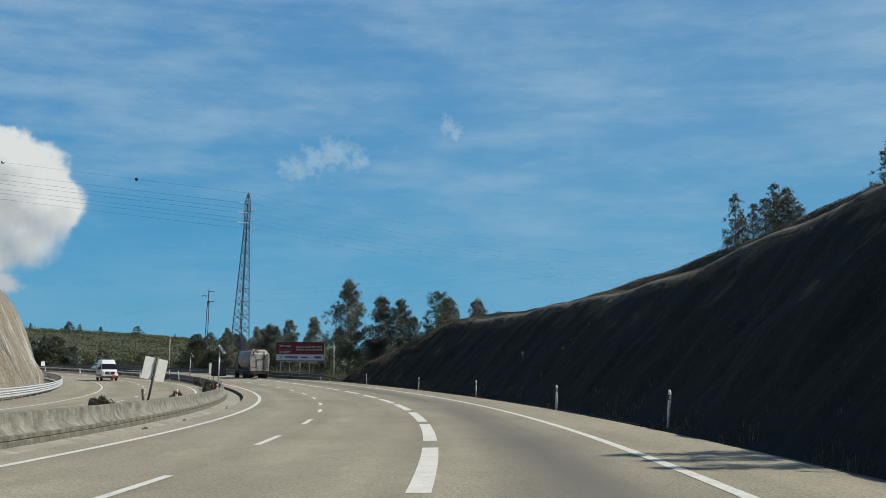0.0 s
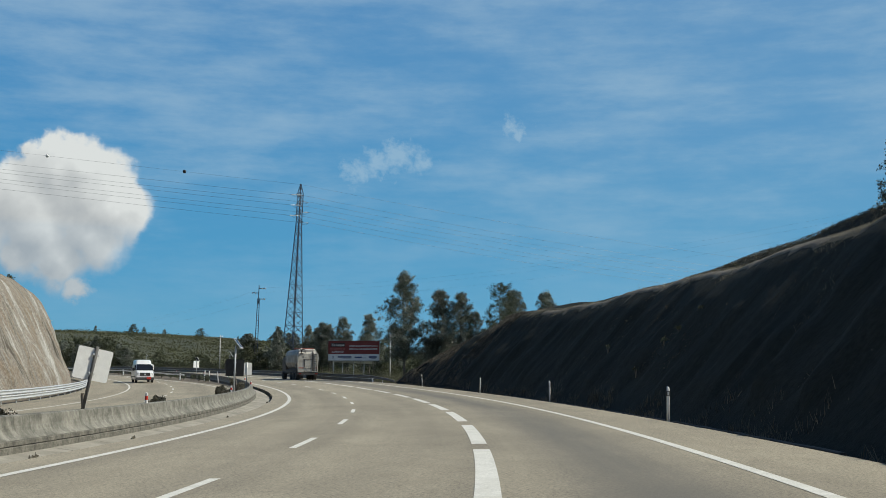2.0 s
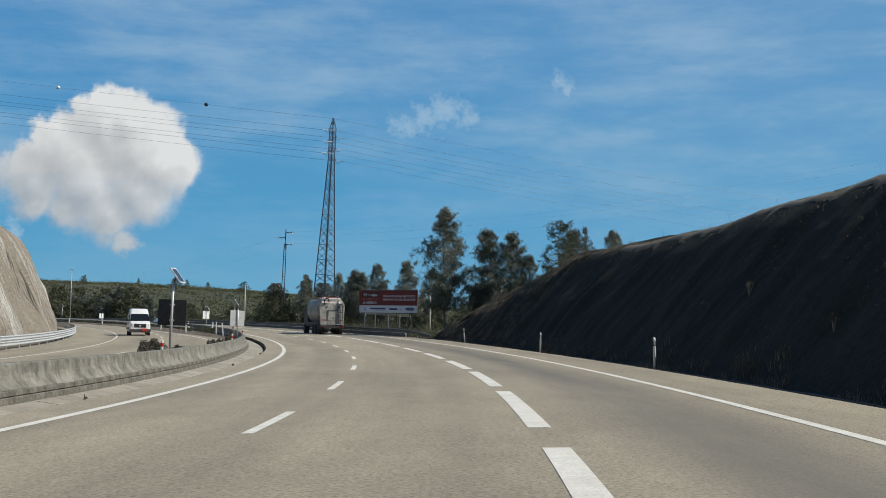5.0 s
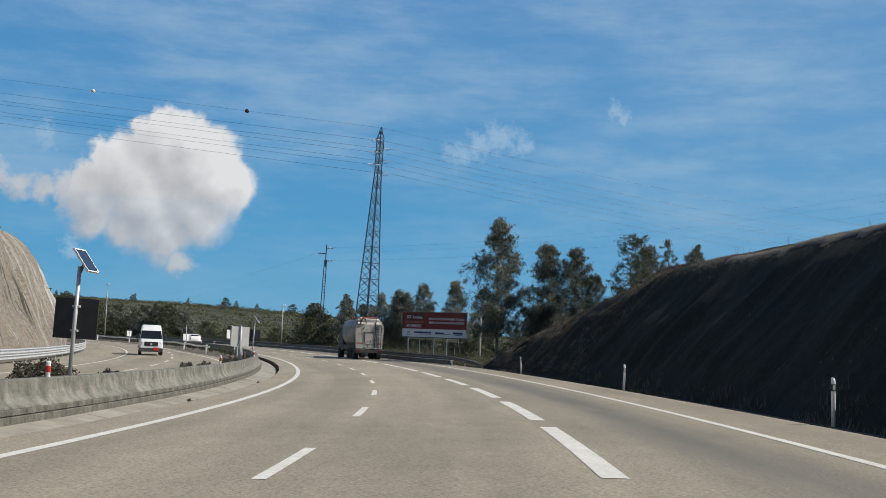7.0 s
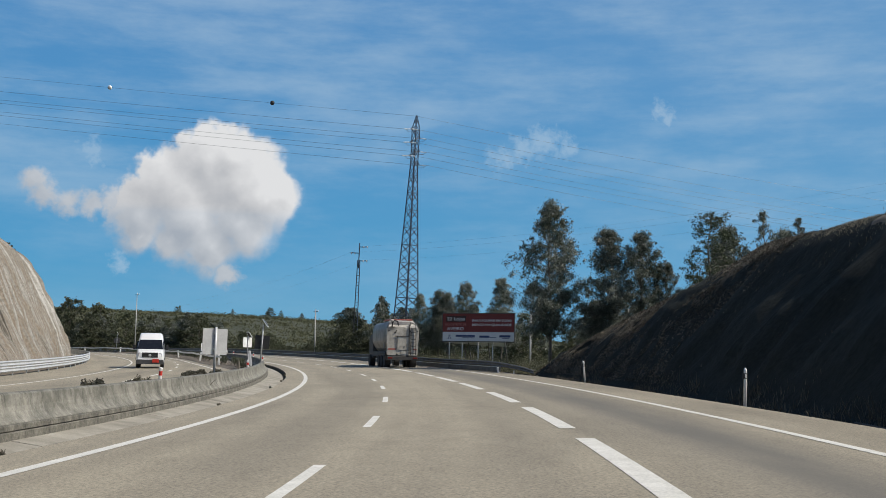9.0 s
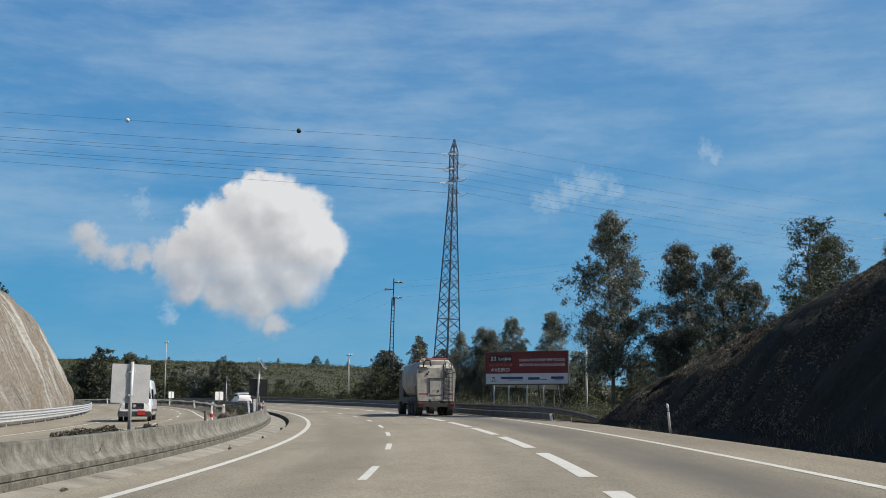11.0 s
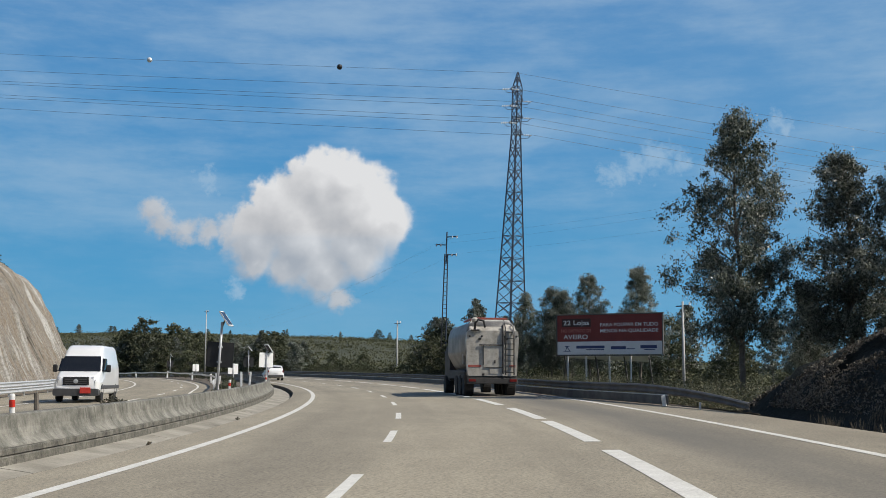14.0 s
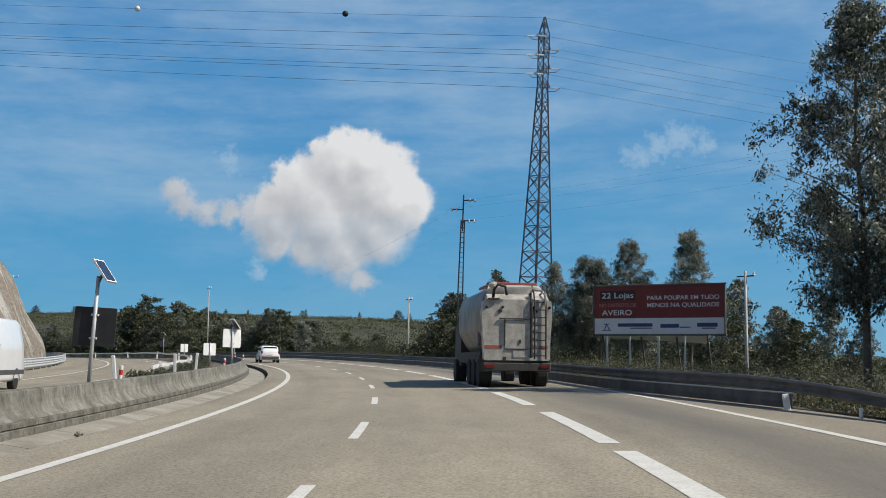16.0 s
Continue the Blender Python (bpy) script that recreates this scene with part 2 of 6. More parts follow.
WHITE_PLASTIC = surface("white_plastic", (0.70, 0.70, 0.68), (0.80, 0.80, 0.78), 6, 0.5, 0, 40, 0, 0, 0.12)
BLACK = surface("black_plastic", (0.012, 0.012, 0.013), (0.025, 0.025, 0.025), 4, 0.6)
RED_REFLECTOR = surface("red_reflector", (0.50, 0.03, 0.02), (0.62, 0.05, 0.03), 8, 0.3)
RUBBER = surface("tyre_rubber", (0.012, 0.012, 0.012), (0.03, 0.029, 0.028), 6, 0.85)
# Soil set near black so its colour deepens the shade on the cutting.
SOIL = slope_material("shade_darkened_soil", [(0.34, (0.012, 0.0145, 0.012)), (0.48, (0.021, 0.0235, 0.019)), (0.60, (0.028, 0.0305, 0.025)), (0.74, (0.037, 0.038, 0.031))], (1.4, 0.10, 1.0), 5.0, 0.5, 0.15)
ROCK = slope_material("streaked_rock", [(0.39, (0.085, 0.074, 0.060)), (0.44, (0.20, 0.178, 0.145)), (0.475, (0.33, 0.312, 0.275)), (0.51, (0.285, 0.230, 0.170)), (0.54, (0.30, 0.268, 0.222)), (0.58, (0.40, 0.380, 0.340)), (0.64, (0.57, 0.548, 0.500))], (3.6, 0.07, 1.0), 4.5, 0.5, 0.4)
GRASS_LAND = surface("scrub_ground", (0.040, 0.048, 0.020), (0.082, 0.083, 0.038), 0.035, 0.95, 0, 0.20, 0.5, 0.3, 0.72)
VERGE_SOIL = surface("verge_soil", (0.12, 0.10, 0.075), (0.23, 0.19, 0.14), 0.8, 0.95, 0, 14, 0.6, 0.05, 0.45)
# Palest leaf tone stands in for sun glints, darkest for the shaded core.
EUC_LEAF = leaf_material("eucalyptus_leaf", (0.020, 0.028, 0.017), (0.078, 0.092, 0.060), (0.34, 0.35, 0.29), 0.25, 0.40)
PINE_LEAF = leaf_material("pine_needle", (0.024, 0.038, 0.016), (0.060, 0.080, 0.034), (0.105, 0.122, 0.052), 0.2)
BUSH_LEAF = leaf_material("scrub_leaf", (0.040, 0.048, 0.024), (0.076, 0.086, 0.043), (0.112, 0.115, 0.064), 0.20, 0.8)
FAR_LEAF = leaf_material("far_wood_leaf", (0.024, 0.031, 0.016), (0.046, 0.056, 0.026), (0.085, 0.085, 0.045), 0.15)
HILL_LEAF = leaf_material("hill_scrub_leaf", (0.050, 0.058, 0.026), (0.092, 0.097, 0.044), (0.140, 0.132, 0.070), 0.2, 0.85)
SCRUB_LEAF = leaf_material("undergrowth_leaf", (0.030, 0.031, 0.019), (0.060, 0.058, 0.036), (0.115, 0.10, 0.066))
GREEN_SCRUB = leaf_material("green_undergrowth_leaf", (0.032, 0.038, 0.020), (0.078, 0.084, 0.044), (0.165, 0.155, 0.095), 0.32, 0.7)
LITTER = leaf_material("brown_litter", (0.026, 0.023, 0.018), (0.078, 0.068, 0.052), (0.24, 0.21, 0.165), 0.15, 0.8)
DEAD_STALK = leaf_material("dead_stalk", (0.05, 0.042, 0.030), (0.10, 0.085, 0.060), (0.19, 0.16, 0.115), 0.2, 0.85)
DRY_GRASS = leaf_material("dry_grass", (0.13, 0.115, 0.082), (0.24, 0.215, 0.16), (0.34, 0.31, 0.24), 0.3, 0.8)
BARK = surface("eucalyptus_bark", (0.11, 0.095, 0.075), (0.25, 0.22, 0.18), 1.2, 0.9, 0, 12, 0.4, 0.03, 0.4)


# ---- mesh building ----
class Shape:
    """Collects vertices and faces of one part."""

    def __init__(self):
        self.v, self.f, self.uv = [], [], None

    def add(self, verts, faces):
        k = len(self.v)
        self.v.extend(tuple(p) for p in verts)
        self.f.extend(tuple(i + k for i in q) for q in faces)
        return self

    def box(self, c, size, chamfer=0.0, m=None):
        """A box about c with its edges cut off by the chamfer."""
        hx, hy, hz = (d / 2 for d in size)
        m = m or Matrix()
        c = Vector(c)
        if chamfer <= 0:
            pts = [(x, y, z) for x in (-hx, hx) for y in (-hy, hy) for z in (-hz, hz)]
            fs = [(0, 1, 3, 2), (4, 6, 7, 5), (0, 4, 5, 1), (2, 3, 7, 6), (0, 2, 6, 4), (1, 5, 7, 3)]
            return self.add([m @ (c + Vector(p)) for p in pts], fs)
        bm = bmesh.new()
        bmesh.ops.create_cube(bm, size=1.0, matrix=Matrix.Diagonal((size[0], size[1], size[2], 1)))
        bmesh.ops.bevel(bm, geom=bm.edges[:], offset=min(chamfer, hx * 0.9, hy * 0.9, hz * 0.9), segments=1, affect="EDGES")
        bm.verts.index_update()
        self.add([m @ (c + q.co) for q in bm.verts], [[q.index for q in fc.verts] for fc in bm.faces])
        bm.free()
        return self

    def beam(self, a, b, w, h=None):
        """A straight bar of square or flat section from a to b."""
        a, b = Vector(a), Vector(b)
        d = b - a
        if d.length < 1e-6:
            return self
        m = Matrix.Translation((a + b) / 2) @ d.to_track_quat("Z", "Y").to_matrix().to_4x4()
        return self.box((0, 0, 0), (w, h or w, d.length), 0, m)

    def tube(self, pts, radius, n=8, cap=True):
        pts = [Vector(p) for p in pts]
        rad = radius if isinstance(radius, (list, tuple)) else [radius] * len(pts)
        verts, faces = [], []
        for i, p in enumerate(pts):
            d = (pts[min(i + 1, len(pts) - 1)] - pts[max(i - 1, 0)]).normalized()
            x = d.orthogonal().normalized() if abs(d.z) > 0.95 else d.cross(Vector((0, 0, 1))).normalized()
            y = d.cross(x)
            verts += [p + (x * math.cos(6.28319 * k / n) + y * math.sin(6.28319 * k / n)) * rad[i] for k in range(n)]
        for i in range(len(pts) - 1):
            faces += [(i * n + k, i * n + (k + 1) % n, (i + 1) * n + (k + 1) % n, (i + 1) * n + k) for k in range(n)]
        if cap:
            faces += [tuple(range(n))[::-1], tuple((len(pts) - 1) * n + k for k in range(n))]
        return self.add(verts, faces)

    def lathe(self, profile, n=20, m=None):
        """Profile of (radius, height) turned about z."""
        m = m or Matrix()
        verts = [m @ Vector((r * math.cos(6.28319 * k / n), r * math.sin(6.28319 * k / n), z)) for r, z in profile for k in range(n)]
        faces = [(i * n + k, i * n + (k + 1) % n, (i + 1) * n + (k + 1) % n, (i + 1) * n + k) for i in range(len(profile) - 1) for k in range(n)]
        faces += [tuple(range(n))[::-1], tuple((len(profile) - 1) * n + k for k in range(n))]
        return self.add(verts, faces)

    def loft(self, rings, closed=True, cap=True):
        """Skin between rings of equally many points."""
        n = len(rings[0])
        faces = [(i * n + k, i * n + (k + 1) % n, (i + 1) * n + (k + 1) % n, (i + 1) * n + k) for i in range(len(rings) - 1) for k in range(n if closed else n - 1)]
        if cap and closed:
            faces += [tuple(range(n))[::-1], tuple((len(rings) - 1) * n + k for k in range(n))]
        return self.add([p for r in rings for p in r], faces)

    def mesh(self, name, material, smooth=False):
        me = bpy.data.meshes.new(name)
        me.from_pydata(self.v, [], self.f)
        me.materials.append(material)
        if smooth:
            me.shade_smooth()
        if self.uv:
            layer = me.uv_layers.new(name="UVMap")
            idx = np.empty(len(me.loops), dtype=np.int32)
            me.loops.foreach_get("vertex_index", idx)
            layer.data.foreach_set("uv", np.array(self.uv, dtype=np.float32)[idx].ravel())
        me.update()
        return me


def part(name, shape, material, parent, label="", m=None, smooth=False):
    ob = new(name, shape.mesh(name, material, smooth) if isinstance(shape, Shape) else shape)
    ob.parent = parent
    if m is not None:
        ob.matrix_basis = m
    if label:
        ob["label"] = label
    return ob


def thing(name, label, category, m=None, group="", kind=""):
    ob = tagged(new(name), label, category, group, kind)
    if m is not None:
        ob.matrix_basis = m
    return ob


def structure(name, shape, material, label, category, smooth=False):
    return tagged(new(name, shape.mesh(name, material, smooth)), label, category, kind="structure")


def strip(s0, s1, step, us, dz, place=None):
    """A sheet along the road through the offsets us, dz above the road's plane (a number, or one per offset)."""
    sh = Shape()
    sh.uv = []
    n = max(2, int(round((s1 - s0) / step)) + 1)
    dzs = dz if isinstance(dz, (list, tuple)) else [dz] * len(us)
    for i in range(n):
        s = s0 + (s1 - s0) * i / (n - 1)
        for u, d in zip(us, dzs):
            sh.v.append(tuple(spot(s, u, d)))
            sh.uv.append((s, u))
    w = len(us)
    sh.f = [(i * w + k, i * w + k + 1, (i + 1) * w + k + 1, (i + 1) * w + k) for i in range(n - 1) for k in range(w - 1)]
    return sh


# ---- ground, slopes and roads ----
def median_wide(s):
    """How much wider the median is at s than along the barrier."""
    return 3.2 * smooth01((s - 112) / 60)


WE, TOE, SLOPE = 11.02, 13.95, 6.2 / 5.5


def smooth01(x):
    x = min(max(x, 0.0), 1.0)
    return x * x * (3 - 2 * x)


def crest(s):
    """Height of the cutting's edge above the road."""
    h = 6.2 + max(0.0, 42 - s) * 0.06 + 0.10 * math.sin(s * 0.21) + 0.07 * math.sin(s * 0.53 + 1)
    h *= 1 + 0.06 * end_of_cut(s)
    return h * max(0.0, 1 - (s - 105.9) / 21.1) ** 0.706 if s > 105.9 else h


def end_of_cut(s):
    """0 along the steep cutting, 1 at its end, where the upper part lies back."""
    return smooth01((s - 98.3) / 11)


def steep(s):
    """Height up to which the face is steep."""
    return crest(s) * (1 - 0.50 * end_of_cut(s))


def brow(s):
    """Offset of the cutting's upper edge."""
    h, h1 = crest(s), steep(s)
    return TOE + (h1 + (h - h1) / (1 - 0.25 * end_of_cut(s))) / SLOPE


def bank_z(s, u):
    """Height of the outer land above the road's plane."""
    if u < TOE:
        return -0.12
    h = crest(s)
    rise = (u - TOE) * SLOPE
    h1 = steep(s)
    if rise > h1:
        rise = h1 + (rise - h1) * (1 - 0.25 * end_of_cut(s))
    soft = h - math.log1p(math.exp(min(40.0, (h - rise) * 2.2))) / 2.2
    z = max(-0.12, soft) if h > 0.05 else -0.12
    back = u - brow(s)
    if h > 0.05 and back > 0:
        z += (smooth01((back - 1.4) / 1.6) * (0.45 + 0.70 * smooth01((75 - s) / 30)) * min(1.0, h / 6) + 0.05 * max(0.0, back - 3)) * (1 - end_of_cut(s))
    out = smooth01((s - 125) / 5)
    return z * (1 - out) + out * (-0.12 - 0.35 * smooth01((u - TOE) / 3) - 0.012 * max(0.0, min(u - 16, 120)))


def rock_line(v):
    """u and height of the rock's profile at v metres up the face."""
    if v < 9.0:
        return -18.0 - v * 0.43, v * 0.93
    k = v - 9.0
    return -21.87 - k * (0.50 + 0.10 * k), 8.37 + 0.86 * k - 0.07 * k * k


def far_hills(x, y):
    d = math.hypot(x, y)
    az = math.degrees(math.atan2(x, y))
    h = 2.05 * smooth01((d - 420) / 500) * min(d, 1500) / 57.3 * smooth01((-az + 4) / 26) * (1 - 0.35 * smooth01((-az - 30) / 40))
    h += smooth01((d - 500) / 600) * (3.5 * math.sin(x * 0.006 + 1) + 2.0 * math.sin(x * 0.013 + y * 0.009))
    return h


def land_z(s, u):
    p = spot(s, u)
    if u > 12.0:
        z = bank_z(s, u) - (1.4 if u < 22.5 and s < 128 else 0.35 if u < 30 else 0)
    elif u > -15.6:
        z = -0.4
    else:
        z = 12.2 * smooth01((-u - 20.5) / 6.5) + 0.04 * max(0.0, min(-u - 27, 60)) - 0.4
        z *= 1 - smooth01((s - 250) / 25)
        z *= smooth01((s + 120) / 40)
    return p.z + z + far_hills(p.x, p.y)


def ground():
    us = [-300, -260, -200, -150, -110, -80, -60, -45, -36, -30, -27, -25, -23, -21, -19, -17, -15, -8, 0, 8, 12, 13, 14, 16, 18, 20, 22, 24, 27, 31, 36, 44, 56, 72, 95, 130, 180, 250, 340, 450, 600, 800, 1050, 1400, 1900, 2600, 3400]
    n = 340
    sh = Shape()
    for i in range(n):
        s = RR * 2 * math.pi * i / n
        s = s if s < RR * math.pi * 1.2 else s - RR * 2 * math.pi
        for u in us:
            p = spot(s, u)
            sh.v.append((p.x, p.y, land_z(s, u)))
    w = len(us)
    sh.f = [(i * w + k, i * w + k + 1, ((i + 1) % n) * w + k + 1, ((i + 1) % n) * w + k) for i in range(n) for k in range(w - 1)]
    return structure("ground", sh, GRASS_LAND, "scrubby green and brown land rising to low wooded hills", "ground", True)


def bank_point(s, u):
    """A point of the cutting's gullied surface."""
    z = bank_z(s, u)
    on = smooth01((u - TOE) / 1.2) * smooth01(z / 1.0) * (1 - 0.75 * smooth01((z - 0.62 * crest(s)) / (0.3 * crest(s) + 0.2)))
    gully = noise.fractal((s * 0.55, z * 0.12, 3.0), 1.0, 2.0, 4) * 0.34 + noise.fractal((s * 0.16, z * 0.25, 9.0), 1.0, 2.0, 3) * 0.36
    rough = noise.noise((s * 1.9, u * 1.9, 1.0)) * (0.10 + 0.26 * end_of_cut(s))
    return spot(s, u - gully * on * 0.75, z + (rough + gully * 0.35) * on - 0.02)


def soil_rim():
    """Pale bare soil along the cutting's edge, torn into tongues below."""
    sh = Shape()
    sh.uv = []
    n, w = 560, 6
    for i in range(n):
        s = -30 + 0.22 * i
        tongue = max(0.0, noise.noise((s * 0.9, 0.0, 4.0)) + 0.5 * noise.noise((s * 2.7, 1.0, 4.0)))
        lo, hi = brow(s) - 0.30 - 0.75 * tongue, brow(s) + 0.22 + 0.10 * noise.noise((s * 1.3, 5.0, 0.0))
        for k in range(w):
            u = lo + (hi - lo) * k / (w - 1)
            p = bank_point(s, u) + Vector((0, 0, 0.045 if 0 < k < w - 1 else -0.03))
            sh.v.append(tuple(p))
            sh.uv.append((s, u))
    sh.f = [(i * w + k, i * w + k + 1, (i + 1) * w + k + 1, (i + 1) * w + k) for i in range(n - 1) for k in range(w - 1)]
    return structure("soil_rim", sh, VERGE_SOIL, "pale bare soil along the upper edge of cutting", "embankment", True)


def embankment():
    """The shaded cutting beside the outer shoulder: gullied soil with a ragged edge."""
    sh = Shape()
    sh.uv = []
    us = [13.45 + 0.28 * k for k in range(48)]
    ss = [-70 + 0.5 * k for k in range(400)]
    for s in ss:
        for u in us:
            sh.v.append(tuple(bank_point(s, u)))
            sh.uv.append((s, (u - TOE) * 1.4))
    w = len(us)
    sh.f = [(i * w + k, i * w + k + 1, (i + 1) * w + k + 1, (i + 1) * w + k) for i in range(len(ss) - 1) for k in range(w - 1)]
    return structure("embankment", sh, SOIL, "steep gullied soil cutting beside the shoulder, coloured darker for its shade", "embankment", True)


def rock_cut():
    """The pale rock face on the inner side, furrowed from top to bottom."""
    sh = Shape()
    sh.uv = []
    vs = [-0.6 + 0.34 * k for k in range(53)]
    ss = [-60 + 0.42 * k for k in range(770)]
    for s in ss:
        fade = 1 - smooth01((s - 252) / 14)
        for v in vs:
            u, z = rock_line(max(v, 0.0))
            if v < 0:
                u, z = -17.6, -0.5
            lean = s + v * 0.16
            f = noise.fractal((lean * 0.62, v * 0.055, 4.0), 1.0, 2.1, 5) * 0.62 + noise.fractal((lean * 0.15, v * 0.10, 7.0), 1.0, 2.0, 3) * 0.55
            f += noise.noise((lean * 2.2, v * 0.25, 2.0)) * 0.16 + noise.noise((s * 2.6, v * 0.9, 2.0)) * 0.06
            on = smooth01(v / 1.5) * (1 - 0.5 * smooth01((v - 11) / 3))
            p = spot(s, u + f * on * 0.9 - 6 * (1 - fade), (z + f * 0.2 * on) * fade)
            sh.v.append(tuple(p))
            sh.uv.append((lean, v))
    w = len(vs)
    sh.f = [(i * w + k + 1, i * w + k, (i + 1) * w + k, (i + 1) * w + k + 1) for i in range(len(ss) - 1) for k in range(w - 1)]
    return structure("rock_face", sh, ROCK, "tall pale rock cutting with grey and ochre vertical streaks", "rock face", True)


def roads():
    main = structure("road", strip(-75, 420, 1.5, [-1.05, 0, 3.44, 7.24, WE, 13.2], 0.0), ASPHALT, "pale worn asphalt three-lane motorway carriageway curving left", "road", True)
    # Edge face in dark joint colour paints the kerb shadow in the channel.
    structure("road_edge", strip(-75, 420, 1.5, [-1.03, -1.055], [-0.33, 0.0]), JOINT, "asphalt edge face painted dark as kerb shadow above the gutter", "road edge")
    inner = structure("opposite_road", strip(-75, 420, 1.5, [-16.6, -12.4, -8.5, -5, -3.2], 0.0), ASPHALT, "pale worn asphalt opposite carriageway curving behind rock", "road", True)
    structure("shoulder_verge", strip(-75, 420, 1.0, [13.15, 13.3, 13.5, 14.0, 14.9], [-0.03, -0.07, -0.13, -0.10, -0.2]), VERGE_SOIL, "narrow brown earth verge with dry litter", "verge", True)
    structure("inner_verge", strip(-75, 420, 1.5, [-18.8, -17.6, -16.5], [0.02, -0.02, -0.03]), VERGE_SOIL, "gravelly strip at the foot of rock", "verge", True)

    kerb = [(13.52, -0.14), (13.52, -0.045), (13.54, -0.03), (13.62, -0.03), (13.64, -0.05), (13.64, -0.14)]
    structure("drain_kerb", Shape().loft([[tuple(spot(28 + 1.5 * k, u + 0.02 * math.sin(k * 1.7), z + 0.012 * math.sin(k * 2.9))) for u, z in kerb] for k in range(36)]), JOINT, "low dirty concrete drain kerb at foot of the cutting", "kerb")

    def line(name, parent, u, w, s0, s1):
        part(name, strip(s0, s1, 1.5, [u - w / 2, u + w / 2], 0.006), ROAD_PAINT, parent)
    line("edge_line", main, 0.02, 0.20, -70, 400)
    line("edge_line", main, WE, 0.20, -70, 400)
    line("edge_line", inner, -12.4, 0.16, -70, 400)
    inside = Shape().loft([[tuple(spot(-70 + 2.5 * k, u - 0.9 * median_wide(-70 + 2.5 * k), 0.006)) for u in (-4.48, -4.32)] for k in range(189)], closed=False)
    part("edge_line", inside, ROAD_PAINT, inner)
    wide = [17.6, 29.7, 41.0, 53.0, 64.2, 75.4, 86.8, 98.4, 109.8, 120.4, 130.0]
    thin = [11.2, 23.6, 35.0, 47.0, 58.2, 70.5, 82.4, 94.0, 105.8, 116.7, 127.0]
    wide = [wide[0] - 11.6 * k for k in range(8, 0, -1)] + wide + [wide[-1] + 11.3 * k for k in range(1, 26)]
    thin = [thin[0] - 11.8 * k for k in range(8, 0, -1)] + thin + [thin[-1] + 11.4 * k for k in range(1, 26)]
    for far in wide:
        part("wide_lane_dash", strip(far - 9.5 + 0.015 * min(max(0.0, far - 40), 75), far, 1.4, [7.24 - 0.16, 7.24 + 0.16], 0.006), ROAD_PAINT, main)
    for far in thin:
        part("lane_dash", strip(far - 4.1, far, 1.1, [3.44 - 0.08, 3.44 + 0.08], 0.006), ROAD_PAINT, main)
        part("lane_dash", strip(far - 4.1, far, 1.1, [-8.5 - 0.08, -8.5 + 0.08], 0.006), ROAD_PAINT, inner)
    gut = structure("gutter", strip(-75, 420, 1.5, [-2.3, -1.6, -1.03], [-0.20, -0.28, -0.31]), JOINT, "sloping concrete gutter slabs beside the median barrier", "gutter")

    def slab(s0, s1, lift):
        sh = Shape()
        rings = []
        for k in range(3):
            s = s0 + (s1 - s0) * k / 2
            rings.append([tuple(spot(s, u, z + lift)) for u, z in ((-2.13, -0.03), (-1.70, -0.10), (-1.22, -0.19), (-1.20, -0.21), (-1.20, -0.30), (-2.13, -0.30))])
        return sh.loft(rings)
    for k in range(-24, 138):
        part("gutter_slab", slab(3.0 * k + 0.012, 3.0 * k + 2.988, 0.002 * math.sin(k * 2.3)), GUTTER, gut)
    soil = Shape().loft([[tuple(spot(-75 + 2.5 * k, u - (median_wide(-75 + 2.5 * k) if u < -3 else 0), z)) for u, z in ((-3.25, -0.02), (-3.1, 0.05), (-2.9, 0.06), (-2.55, 0.06))] for k in range(199)], closed=False)
    structure("median_strip", soil, VERGE_SOIL, "strip of soil behind the median barrier", "verge", True)
    return main


def median_barrier():
    """Cast concrete barrier in lengths of six metres, on a stepped footing."""
    thing_ = thing("median_barrier", "weathered grey concrete median barrier with dark run-off streaks", "barrier", kind="structure")
    length = 5.97
    prof = [(0.325, 0.17), (0.315, 0.20), (0.255, 0.26), (0.205, 0.34), (0.17, 0.43), (0.14, 0.56), (0.11, 0.86), (0.075, 0.90), (-0.075, 0.90), (-0.10, 0.86), (-0.13, 0.50), (-0.20, 0.30), (-0.34, 0.20), (-0.34, 0.17)]
    seg = Shape().loft([[(x - (0.008 if abs(y) > 2.97 else 0) * (1 if x > 0 else -1), y, z) for x, z in [(a, 0.235 + (b - 0.17) * 0.675) for a, b in prof]] for y in (-length / 2, -length / 2 + 0.02, 0.0, length / 2 - 0.02, length / 2)]).mesh("barrier_segment", CONCRETE)
    low = Shape().box((0.0, 0, -0.07), (0.76, 2.985, 0.36), 0.015).mesh("footing_course", FOOTING)
    high = Shape().box((0.0, 0, 0.172), (0.715, 2.985, 0.115), 0.018).mesh("footing_course", FOOTING)
    for k in range(-13, 62):
        s = 6.0 * k + 2.0
        grade = math.degrees(math.atan((level(s + 3) - level(s - 3)) / 6))
        part("barrier_segment", seg, None, thing_, m=stand(s, -2.5, 0.0, tip=grade))
        for half, course in ((-1.5, low), (1.5, low), (-0.6, high), (2.4, high)):
            part("footing_course", course, None, thing_, m=stand(s + half, -2.5, 0.0, tip=grade))
    return thing_


ground()
embankment()
soil_rim()
rock_cut()
roads()
median_barrier()


# ---- trees and scrub ----
rng = np.random.default_rng(7)


